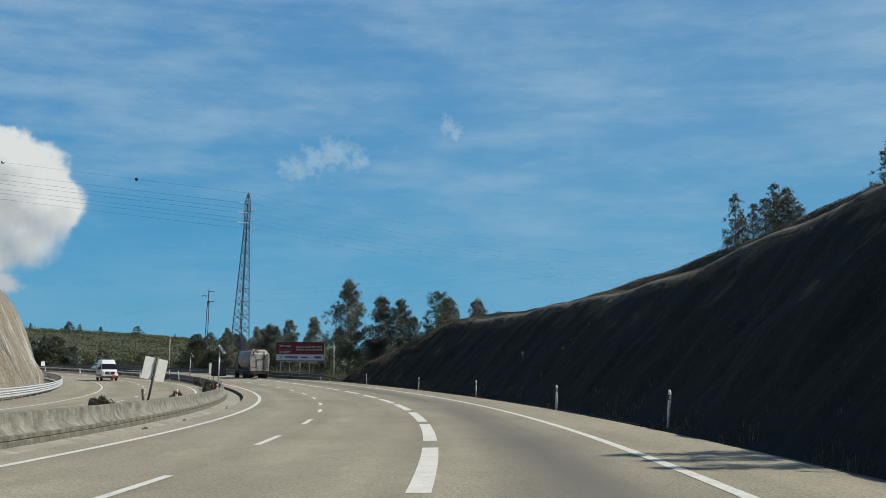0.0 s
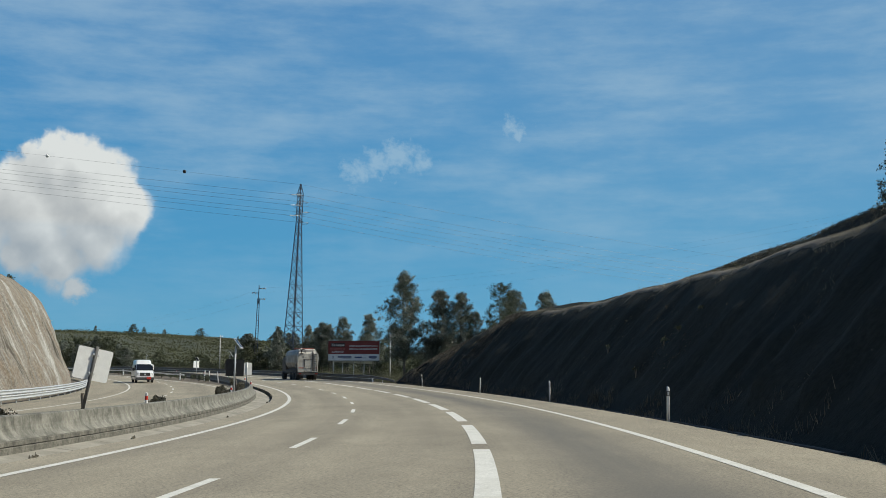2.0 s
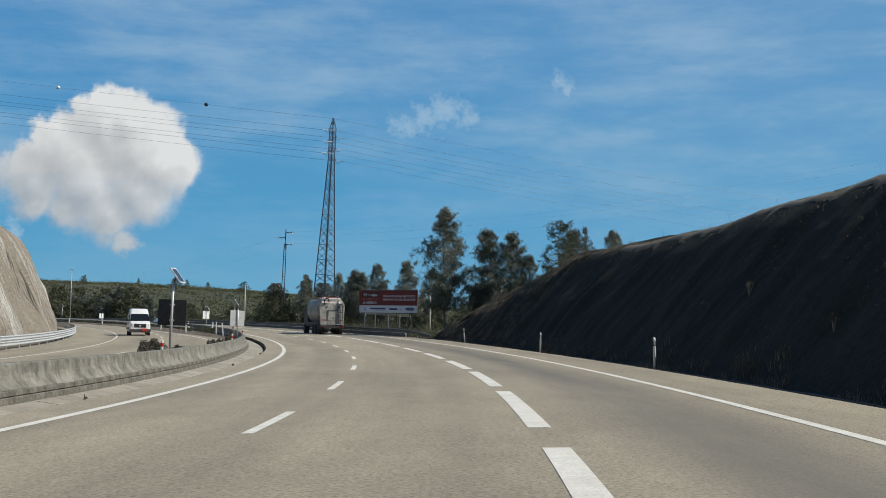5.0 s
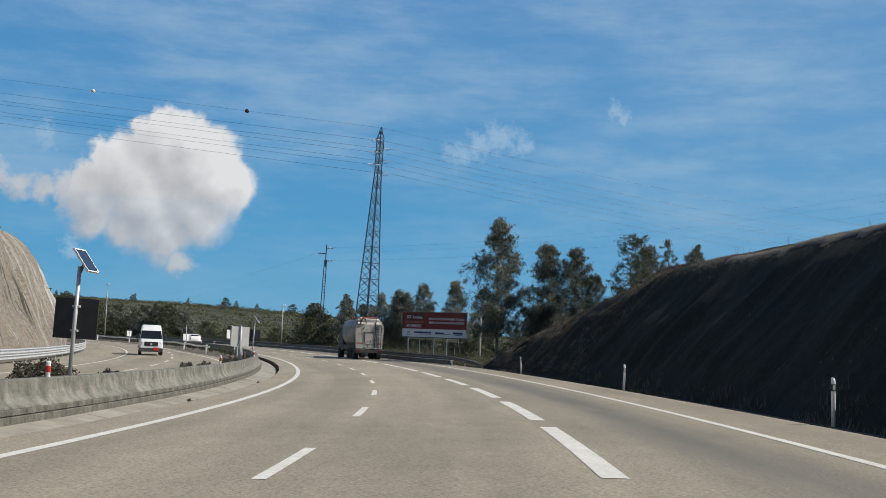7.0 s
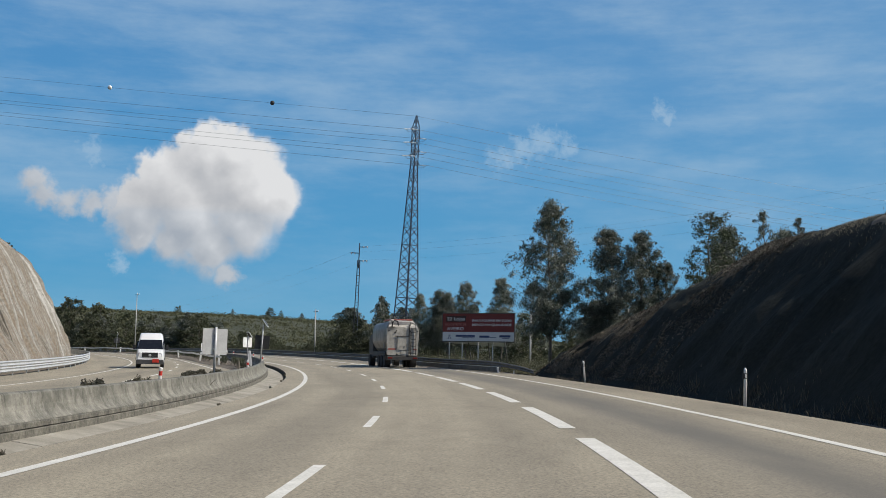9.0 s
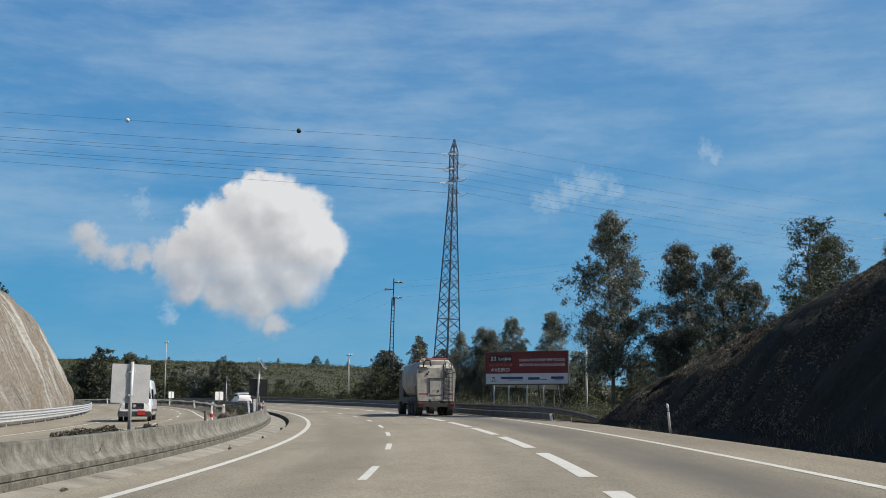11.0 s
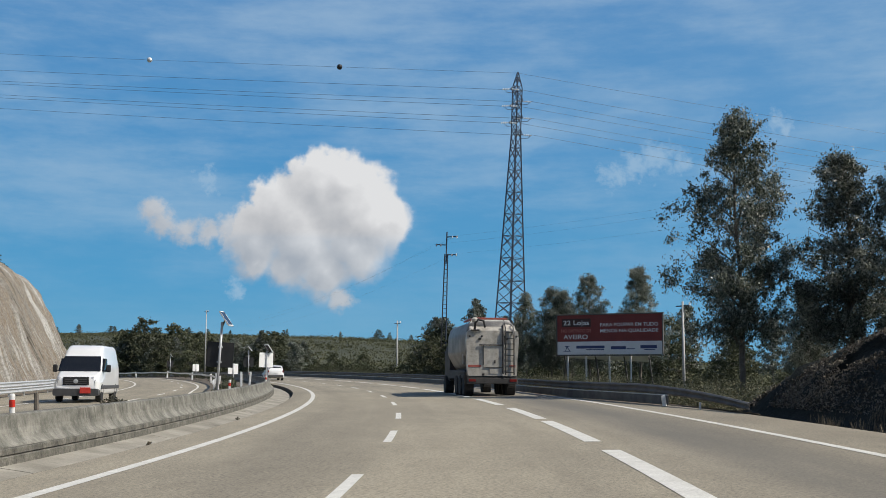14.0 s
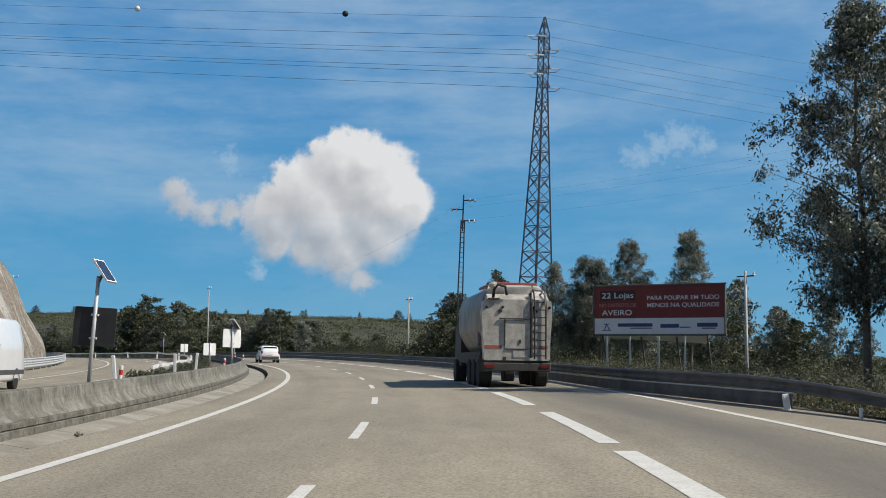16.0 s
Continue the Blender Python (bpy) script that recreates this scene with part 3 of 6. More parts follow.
def leaf_mesh(name, centres, size, material, hang=0.5, slim=0.32, gen=None):
    """Many small pointed leaves about the given centres."""
    gen = gen or rng
    n = len(centres)
    a = gen.normal(size=(n, 3))
    a[:, 2] -= hang * 2
    a /= np.linalg.norm(a, axis=1)[:, None]
    b = np.cross(a, gen.normal(size=(n, 3)))
    b /= np.linalg.norm(b, axis=1)[:, None]
    ln = size * gen.uniform(0.6, 1.4, (n, 1))
    v = np.empty((n, 3, 3), dtype=np.float32)
    v[:, 0] = centres + a * ln * 0.6
    v[:, 1], v[:, 2] = centres - a * ln * 0.4 + b * ln * slim, centres - a * ln * 0.4 - b * ln * slim
    me = bpy.data.meshes.new(name)
    me.vertices.add(3 * n)
    me.vertices.foreach_set("co", v.ravel())
    me.loops.add(3 * n)
    me.loops.foreach_set("vertex_index", np.arange(3 * n, dtype=np.int32))
    me.polygons.add(n)
    me.polygons.foreach_set("loop_start", np.arange(0, 3 * n, 3, dtype=np.int32))
    me.update(calc_edges=True)
    me.materials.append(material)
    return me


def crown_width(kind, f):
    """Crown radius over height at the fraction f of the height."""
    if kind == "euc":
        return 0.195 * min(1.0, 0.35 + 2.4 * max(0.0, f - 0.22)) * (1.0 - smooth01((f - 0.38) / 0.72)) ** 0.85 + 0.018
    if kind == "young":
        return 0.24 * (1.0 - f) ** 0.75 + 0.02
    if kind == "pine":
        return 0.25 * min(1.0, 0.5 + 2.2 * f) * (1.02 - f ** 2.2) ** 0.9 + 0.02
    return 0.40 * math.sin(min(1.0, (1.08 - f) * 1.15) * 1.5708) + 0.03


def tree(kind, height, seed, leaves, leaf):
    """A trunk with limbs, twigs and a crown of leafy clumps, at the origin."""
    g = np.random.default_rng(seed)
    wood = Shape()
    bends = [Vector((g.normal() * 0.012 * height * k / 6, g.normal() * 0.012 * height * k / 6, height * 0.95 * k / 6)) for k in range(7)]
    bends[0] = Vector((0, 0, -0.4))
    r0 = height * (0.0095 if kind != "bush" else 0.012)
    wood.tube(bends, [r0 * (1 - 0.9 * k / 6) + 0.012 for k in range(7)], 8)
    clumps = []

    def at(h):
        k = min(max(h / (height * 0.95) * 6, 0), 5.999)
        i = int(k)
        return bends[i].lerp(bends[i + 1], k - i)
    n_limbs = {"euc": 42, "pine": 40, "bush": 24, "young": 30}[kind]
    low = {"euc": 0.30, "pine": 0.18, "bush": 0.08, "young": 0.06}[kind]
    climb = {"euc": 0.75, "young": 0.7, "pine": 0.25, "bush": 0.5}[kind]
    side = g.uniform(0, 6.28)
    for i in range(n_limbs):
        f = low + (0.98 - low) * (i + g.uniform(0, 0.9)) / n_limbs
        ang = i * 2.4 + g.uniform(-0.5, 0.5)
        reach = height * crown_width(kind, f) * g.uniform(0.55, 1.12) * (1 + 0.16 * math.cos(ang - side))
        tip = at(f * height) + Vector((math.cos(ang) * reach, math.sin(ang) * reach, 0))
        a = at(max(0.03, f - climb * reach / height) * height)
        mid = a.lerp(tip, 0.55) + Vector((g.normal() * 0.05 * reach, g.normal() * 0.05 * reach, 0.05 * reach))
        wood.tube([a, mid, tip], [r0 * 0.42 * (1.1 - f) + 0.014, r0 * 0.24 * (1.1 - f) + 0.010, 0.007], 5, False)
        m = {"euc": 5, "pine": 6, "bush": 5, "young": 4}[kind]
        for j in range(m):
            p = mid.lerp(tip, (j + 0.6) / m) if j else a.lerp(mid, 0.75)
            q = p + Vector(g.normal(size=3)) * (0.19 * reach + 0.018 * height) * (0.45 if f > 0.85 else 1.0)
            if j % 2 == 0:
                wood.tube([p, q], [0.012, 0.005], 4, False)
            big = height * g.uniform(0.022, 0.050) * (0.62 + 0.55 * (1 - f)) * {"euc": 1.0, "young": 1.0, "pine": 0.85, "bush": 1.7}[kind]
            clumps.append((q, big))
            for _ in range(3):
                w = Vector(g.normal(size=3)).normalized() * big * g.uniform(0.8, 1.7)
                w.z = w.z * 0.6 - (0.35 * big if kind == "euc" else 0.0)
                clumps.append((q + w, big * g.uniform(0.45, 0.75)))
    top = at(height * 0.97)
    for j in range(5):
        clumps.append((top + Vector(g.normal(size=3)) * 0.016 * height, height * 0.020))
    w = np.array([c[1] ** 1.7 for c in clumps])
    pick = g.choice(len(clumps), leaves, p=w / w.sum())
    cen = np.array([c[0][:] for c in clumps])[pick]
    rad = np.array([c[1] for c in clumps])[pick]
    d = g.normal(size=(leaves, 3))
    d /= np.linalg.norm(d, axis=1)[:, None]
    stray = np.where(g.random(leaves) < 0.04, 1.4, 1.0)
    pts = cen + d * (rad * np.abs(g.normal(size=leaves)) ** 0.75 * 0.80 * stray)[:, None] * np.array([1.0, 1.0, 1.1] if kind in ("euc", "young") else [1.2, 1.2, 0.8])
    material = {"euc": EUC_LEAF, "young": EUC_LEAF, "pine": PINE_LEAF, "bush": BUSH_LEAF}[kind]
    crown = leaf_mesh("crown", pts, leaf, material, {"euc": 0.5, "young": 0.3, "pine": 0.0, "bush": 0.1}[kind], {"euc": 0.24, "young": 0.22, "pine": 0.17, "bush": 0.34}[kind], g)
    return wood.mesh("trunk", BARK, True), crown


def plant(meshes, name, label, category, p, scale, turn, group=""):
    ob = thing(name, label, category, Matrix.Translation(p) @ pose(0, 0, 0, 0, 0, turn) @ Matrix.Diagonal((*scale, 1)), group)
    part("trunk", meshes[0], None, ob)
    part("crown", meshes[1], None, ob)
    return ob


def land_spot(s, u):
    p = spot(s, u)
    return Vector((p.x, p.y, land_z(s, u)))


EUC = [tree("euc", 12.0, 11 + k, 58000, 0.108) for k in range(3)]
PINE = [tree("pine", 9.0, 31 + k, 24000, 0.105) for k in range(2)]
BUSHY = [tree("bush", 6.0, 51 + k, 6500, 0.21) for k in range(3)]
FAR_EUC = [tree("euc", 12.0, 71 + k, 7500, 0.30) for k in range(3)]
YOUNG = [tree("young", 4.0, 91 + k, 7000, 0.085) for k in range(2)]
FAR_PINE = [tree("pine", 9.0, 81 + k, 6500, 0.26) for k in range(2)]

LABEL = {"young": "slender young tree with feathery grey-green leaves on the cutting", "euc": "tall eucalyptus with thin pale trunk and grey-green hanging leaves", "pine": "dark green pine with dense layered boughs", "bush": "rounded dark green broadleaf tree at woodland edge"}


def grow(kind, which, s, u, h, group="", wide=1.0, turn=None):
    base = {"young": 4.0, "euc": 12.0, "pine": 9.0, "bush": 6.0}[kind]
    k = h / base
    name = {"young": "young_tree", "euc": "eucalyptus_tree", "pine": "pine_tree", "bush": "broadleaf_tree"}[kind]
    slim_one = s > 190 or h < 5
    src = {"young": YOUNG, "euc": FAR_EUC if slim_one else EUC, "pine": FAR_PINE if slim_one else PINE, "bush": BUSHY}[kind][which]
    plant(src, name, LABEL[kind], "tree", land_spot(s, u), (k * wide, k * wide, k), rng.uniform(0, 360) if turn is None else turn, group)


# the stand of tall trees past the end of the cutting
for which, s, u, h, wide in ((0, 139.9, 18.7, 13.6, 1.02), (1, 137.5, 22.5, 11.6, 1.15), (2, 143.0, 23.0, 6.4, 0.9), (0, 134.5, 25.5, 8.9, 0.9), (1, 147.5, 25.0, 6.6, 0.9), (2, 132.0, 29.0, 11.5, 1.0), (1, 131.0, 33.0, 11.0, 1.0), (2, 136.0, 30.0, 10.0, 1.0), (2, 135.4, 24.0, 11.2, 1.1)):
    grow("euc", which, s, u, h, "eucalyptus stand", wide)
for which, s, u, h in ((0, 129.3, 26.7, 12.0), (1, 132.0, 36.0, 9.5)):
    grow("pine", which, s, u, h, "pines behind the cutting")
for which, s, u, h, wide in ((0, 180.0, 23.2, 9.8, 1.0), (1, 177.5, 26.5, 10.4, 1.1), (0, 186.0, 19.8, 8.6, 0.9), (2, 197.0, 18.5, 8.0, 0.9)):
    grow("euc", which, s, u, h, "trees behind the billboard", wide)
# trees on the cutting's upper edge
for which, s, u, h, wide in ((0, 50.1, 24.2, 3.7, 0.9), (1, 49.7, 24.4, 2.4, 1.3), (0, 48.8, 24.6, 2.9, 1.1), (1, 48.0, 24.9, 3.0, 1.3), (0, 47.2, 25.2, 2.9, 1.3), (1, 46.6, 24.8, 3.5, 0.9), (0, 46.0, 25.2, 3.2, 1.4), (1, 45.5, 25.0, 2.7, 1.6), (0, 45.0, 25.3, 2.2, 1.5), (1, 43.7, 24.8, 1.3, 1.6), (0, 37.0, 25.6, 2.79, 1.3), (1, 36.2, 26.0, 3.16, 1.3), (0, 35.4, 25.6, 3.53, 1.1), (1, 12.4, 22.6, 4.10, 1.2), (0, 14.0, 22.2, 4.90, 1.0), (1, 15.4, 22.8, 4.60, 1.2), (0, 113.7, 23.4, 4.7, 0.8), (1, 116.2, 26.4, 5.3, 0.85)):
    grow("young", which, s, u, h, "young trees on the cutting", wide)
def in_clearing(s, u):
    """The open scrub slope below the hill, between the two stands of wood."""
    p = spot(s, u)
    az = math.degrees(math.atan2(p.x + 12.2, p.y - 105.4))
    return -25.6 < az < -20.4


# woodland round the outer side of the bend
for k in range(190):
    s, u = rng.uniform(150, 430), 20 + 70 * rng.random() ** 1.7
    kind = ("bush", "bush", "euc", "pine", "euc")[int(rng.integers(5))]
    if 158 < s < 178 and u < 29 or s < 195 and k % 2:
        continue
    if in_clearing(s, u):
        kind = "bush"
    h = {"bush": rng.uniform(3.6, 6.5), "euc": rng.uniform(6.0, 9.5), "pine": rng.uniform(4.5, 7.0)}[kind] * (0.75 if s < 178 else 1.0) * (0.42 if in_clearing(s, u) else 1.0)
    grow(kind, int(rng.integers(2)), s, u, h, "woodland on the outer side", rng.uniform(0.9, 1.35))
for k in range(110):
    s, u = rng.uniform(215, 430), 17.5 + 16 * rng.random()
    kind = "bush" if in_clearing(s, u) else ("bush", "euc", "bush", "pine")[int(rng.integers(4))]
    grow(kind, int(rng.integers(2)), s, u, (0.42 if in_clearing(s, u) else 1.0) * {"bush": rng.uniform(4.5, 7), "euc": rng.uniform(6.0, 9.0), "pine": rng.uniform(4.5, 7.5)}[kind], "woodland on the outer side", rng.uniform(1.1, 1.6))
for which, s, u, h, wide in ((0, 356, 25, 14.0, 1.0), (1, 349, 29, 12.5, 1.1), (2, 362, 24, 12.0, 1.1), (1, 348, 36, 10.5, 1.0), (0, 345, 41, 10.0, 1.1), (2, 342, 47, 10.5, 1.0), (1, 370, 26, 10.5, 1.2), (0, 338, 54, 8.5, 1.1), (2, 335, 60, 7.0, 1.2), (1, 332, 66, 6.5, 1.2), (0, 382, 24, 9.0, 1.2)):
    grow("bush", which, s, u, h, "tall far trees", wide)
for which, s, u, h, wide in ((0, 203, 15.6, 5.0, 1.1), (1, 199, 16.2, 4.2, 1.2), (2, 208, 17.0, 5.0, 1.2)):
    grow("bush", which, s, u, h, "trees behind the billboard", wide)
grow("euc", 0, 195.5, 18.0, 8.6, "trees behind the billboard", 0.9)
# a deep belt of woodland beyond the bend
for k in range(62):
    s, u = rng.uniform(285, 385), 16 + 46 * rng.random()
    if in_clearing(s, u):
        continue
    grow(("bush", "bush", "euc")[k % 3], int(rng.integers(3)), s, u, rng.uniform(6.0, 9.5), "woodland on the outer side", rng.uniform(1.0, 1.35))
# single trees along the far ridge
for k in range(30):
    az, d = radians(-46 + 1.25 * k + rng.uniform(-0.9, 0.9)), rng.uniform(900, 960)
    x, y = d * math.sin(az), d * math.cos(az)
    r, th = math.hypot(x - CX, y - CY) - RL, math.atan2(y - CY, x - CX)
    if r > 40:
        grow(("pine", "euc", "bush")[k % 3], k % 2, th * RR, r, rng.uniform(4.5, 9.0), "trees on the far ridge", rng.uniform(0.9, 1.5))


# ---- guard rails ----
def w_beam(s0, s1, u, z, side, step=2.0, ends=0.0):
    """A corrugated steel beam along the road; side +1 bulges outwards. ends: metres over which it dips to the ground at s0."""
    prof = [(0.0, 0.155), (0.03, 0.15), (0.075, 0.105), (0.08, 0.085), (0.02, 0.02), (0.02, -0.02), (0.08, -0.085), (0.075, -0.105), (0.03, -0.15), (0.0, -0.155), (-0.008, -0.155), (0.012, -0.0), (-0.008, 0.155)]
    sh, rings = Shape(), []
    n = int((s1 - s0) / step) + 1
    for i in range(n + 1):
        s = s0 + (s1 - s0) * i / n
        dip = max(0.0, 1 - (s - s0) / ends) ** 1.5 if ends else 0.0
        rings.append([tuple(spot(s, (u(s) if callable(u) else u) + side * a, z + b * (1 - 0.3 * dip) - (z - 0.20) * dip)) for a, b in prof])
    return sh.loft(rings)


def guard_rail(name, label, u, side, s0, s1, heights, material, post_material, spacing=4.0, ends=0.0, post_w=0.10):
    rail = thing(name, label, "guard rail")
    for z in heights:
        part("rail_beam", w_beam(s0, s1, u, z, side, 2.0, ends), material, rail, smooth=False)
    top = max(heights) + 0.10
    post = Shape().box((0, 0, top / 2 - 0.2), (post_w * 0.6, post_w, top + 0.4), 0.008)
    post.box((side * 0.05, 0, top - 0.12), (0.10, post_w * 0.8, 0.22), 0.01)
    me = post.mesh("post", post_material)
    s = s0 + (ends if ends else 1.0)
    while s < s1:
        part("post", me, None, rail, m=stand(s, (u(s) if callable(u) else u) - side * 0.07))
        s += spacing
    return rail


guard_rail("inner_guard_rail", "double galvanised steel guard rail before the rock", -16.3, 1, -60, 330, (0.34, 0.67), GALVANISED, GALVANISED)


def flare(s):
    """Offset of the outer rail, which bends away from the road at its start."""
    return 11.3 + 2.05 * (1 - smooth01((s - 122) / 24))


outer = guard_rail("outer_guard_rail", "steel guard rail coloured dark as its shaded face, with flared sloping end and lower skirt panel", flare, -1, 123.2, 400, (0.565,), DULL_SHADED_STEEL, DULL_SHADED_STEEL, 4.0, 10.0)
# The skirt takes the same dark colour in place of shade on its face.
skirt = [(0.0, 0.02), (-0.006, 0.17), (0.0, 0.33), (0.012, 0.345), (0.09, 0.345), (0.09, 0.335), (0.02, 0.33), (0.008, 0.17), (0.012, 0.02)]
at = 130.2
while at < 400:
    # lapped lengths of the skirt, a little uneven at the joints
    low, lean = rng.uniform(-0.012, 0.012), rng.uniform(-0.012, 0.012)
    panel = part("skirt_panel", Shape().loft([[tuple(spot(s, flare(s) - 0.07 + a + lean * b, b + low)) for a, b in skirt] for s in (at, at + 2.0, at + 4.03)]), DULL_SHADED_STEEL, outer, "lower steel panel coloured dark as a shaded face")
    # Added pale tube imitates sunlight caught along the panel's lip.
    part("lit_edge", Shape().tube([tuple(spot(s, flare(s) - 0.055 + lean * 0.34, 0.352 + low)) for s in (at, at + 2.0, at + 4.03)], 0.022, 8), GALVANISED, panel, "pale tube standing in for the sunlit upper edge")
    at += 4.0
structure("rail_verge", Shape().loft([[tuple(spot(s, u, z)) for u, z in ((flare(s) + 0.02, -0.03), (flare(s) + 0.08, 0.012), (12.2 + 0.5 * (flare(s) - 11.3), 0.05), (13.28, 0.0), (13.28, -0.06))] for s in [122.5 + 1.5 * k for k in range(185)]]), VERGE_SOIL, "littered brown earth behind the outer guard rail", "verge", True)


def white_rail():
    """A thin white rail on leaning white posts along the median."""
    rail = thing("median_rail", "thin white rail on leaning white posts along the median", "guard rail")
    prof = [(-0.03, -0.075), (0.03, -0.075), (0.03, 0.075), (-0.03, 0.075)]
    part("rail_bar", Shape().loft([[tuple(spot(152 + 3 * k, -3.1 - 0.86 * median_wide(152 + 3 * k) + a, 0.70 + 0.03 * math.sin(k * 1.3) + b)) for a, b in prof] for k in range(60)]), WHITE_PLASTIC, rail)
    me = Shape().box((0, 0, 0.34), (0.17, 0.10, 1.1), 0.02).mesh("post", WHITE_PLASTIC)
    for k, at in enumerate((155, 176, 199, 223, 246, 270, 294, 318)):
        part("post", me, None, rail, m=stand(at, -3.02 - 0.86 * median_wide(at), 0.0, 0, 7 * math.sin(k * 2.1)))


white_rail()


# ---- marker posts ----
def delineator():
    ob = thing("delineator_post", "white plastic delineator post with black band and reflector", "delineator", group="delineators along the shoulder")
    body = []
    for z, k in ((-0.3, 1.0), (0.98, 1.0), (1.05, 0.75)):
        body.append([(0.055 * k * math.cos(a) * (1.0 if math.cos(a) > 0 else 0.6), 0.065 * k * math.sin(a), z + (0.03 if math.cos(a) < 0 and z > 0.9 else 0)) for a in [6.28319 * i / 12 for i in range(12)]])
    part("post_body", Shape().loft(body), WHITE_PLASTIC, ob, smooth=True)
    part("black_band", Shape().lathe([(0.068, 0.78), (0.068, 0.93)], 14), BLACK, ob, "black band round the top")
    part("reflector", Shape().box((0, -0.070, 0.855), (0.05, 0.012, 0.10), 0.004), WHITE_PLASTIC, ob)
    return ob


first = delineator()
first.matrix_basis = stand(25.9, 13.9, -0.05, 0, 3.0, 2)
for s, u, lean, tip in ((42.4, 13.4, 1, 0), (67.0, 13.65, -1, 1), (88.0, 13.4, 1, 0), (111.6, 13.5, -5.5, 4), (3.0, 13.4, 1, -1), (-16.0, 13.4, 0, 0)):
    copy_thing(first, stand(s, u, -0.05, 0, lean, tip))


def short_post(s, u, h, w, lean):
    ob = thing("short_marker_post", "short pale concrete marker post at the shoulder", "post", stand(s, u, 0, 0, lean))
    part("post_body", Shape().box((0, 0, h / 2 - 0.15), (w, 0.08, h + 0.3), 0.015), WHITE_PLASTIC, ob)


short_post(129.9, 12.52, 0.36, 0.14, -8)
short_post(126.7, 12.85, 0.22, 0.06, 2)


def barrier_marker():
    ob = thing("barrier_marker", "small white marker with red reflector on the barrier", "delineator", group="markers on the median barrier")
    part("post_body", Shape().lathe([(0.044, -0.05), (0.046, 0.30), (0.04, 0.32), (0.02, 0.33)], 14), WHITE_PLASTIC, ob)
    part("red_reflector", Shape().lathe([(0.049, 0.12), (0.049, 0.24)], 14), RED_REFLECTOR, ob, "red reflector plate")
    part("cap", Shape().lathe([(0.049, 0.30), (0.045, 0.325), (0.02, 0.34)], 14), WHITE_PLASTIC, ob)
    return ob


mk = barrier_marker()
mk.matrix_basis = stand(20.0, -2.5, 0.70, 0, 4)
for s in (43.2, 64.8, 87.2, 109.5, 132.4, 154, 176, 198):
    copy_thing(mk, stand(s, -2.5, 0.70, 0, (s * 7) % 9 - 4))


# ---- signs on the median ----
PLATE_BACK = surface("sign_plate_back", (0.50, 0.50, 0.49), (0.62, 0.62, 0.60), 1.5, 0.45, 0.3, 25, 0, 0, 0.15)
PANEL_BLUE = surface("solar_cells", (0.015, 0.022, 0.05), (0.03, 0.04, 0.08), 9, 0.2, 0.1, 60, 0, 0)


def rounded_plate(w, h, d, r=0.06, y=0.0, zc=0.0, xc=0.0):
    """An upright plate with rounded corners, facing along y."""
    sh = Shape()
    pts = []
    for cx, cz, a0 in ((w / 2 - r, h / 2 - r, 0), (-w / 2 + r, h / 2 - r, 90), (-w / 2 + r, -h / 2 + r, 180), (w / 2 - r, -h / 2 + r, 270)):
        pts += [(cx + r * math.cos(radians(a0 + k * 30)), cz + r * math.sin(radians(a0 + k * 30))) for k in range(4)]
    return sh.loft([[(xc + x, y + q, zc + z) for x, z in pts] for q in (-d / 2, d / 2)])


def median_sign(s, u, label, w, h, zc, plate, lean=0.0, tip=0.0, top=None, solar=False, split=False, turn=0.0, base=0.85, pole=None):
    ob = thing("median_sign", label, "road sign", stand(s, u, base, turn, lean, tip), "signs on the median")
    top = top or zc + h / 2
    part("pole", Shape().tube([(0, 0, -0.3), (0, 0, top)], 0.042, 10), pole or GALVANISED, ob, smooth=True)
    if split:
        for x in (-w / 4 - 0.01, w / 4 + 0.01):
            part("sign_plate", rounded_plate(w / 2, h, 0.03, 0.05, 0.06, zc, x), plate, ob)
        part("clamp_bar", Shape().box((0.0, 0.035, zc), (0.07, 0.03, h * 1.02), 0.005), BLACK, ob, "dark mounting bar")
    else:
        part("sign_plate", rounded_plate(w, h, 0.035, 0.02, 0.07, zc), plate, ob)
    for z in (zc - h * 0.3, zc + h * 0.3):
        part("clamp", Shape().box((0, 0.02, z), (0.16, 0.09, 0.05), 0.008), GALVANISED, ob)
    if solar:
        pm = Matrix.Translation((0.12, 0.0, top + 0.12)) @ pose(0, 0, 0, 0, 52, -10)
        pan = part("solar_panel", Shape().box((0, 0, 0), (0.56, 0.46, 0.03), 0.006), PANEL_BLUE, ob, "dark blue solar panel", pm)
        part("panel_frame", Shape().box((0.28, 0, 0.0), (0.03, 0.50, 0.045)).box((-0.28, 0, 0.0), (0.03, 0.50, 0.045)).box((0, 0.235, 0.0), (0.53, 0.03, 0.043)).box((0, -0.235, 0.0), (0.53, 0.03, 0.043)), WHITE_PLASTIC, pan, "white frame")
        part("bracket", Shape().beam((0, 0, top - 0.18), (0.10, 0, top + 0.10), 0.05), DULL_SHADED_STEEL, ob)
    return ob


median_sign(36.3, -2.45, "square white sign panels on a tilted dark pole", 0.88, 0.80, 1.0, WHITE_PLASTIC, 11.0, 3, 1.45, split=True, turn=36, pole=DULL_SHADED_STEEL)
median_sign(66.2, -2.5, "black square sign board with solar panel on pole", 0.90, 0.84, 1.06, BLACK, 1.5, 0, 2.15, solar=True)
median_sign(98.6, -2.75, "large grey square sign seen from its bare back", 0.94, 0.94, 0.97, PLATE_BACK, 1.0, 0, 1.50, turn=30)
median_sign(130.0, -2.6, "black square sign board with solar panel on pole", 0.90, 0.84, 1.06, BLACK, 3.0, 0, 2.15, solar=True)
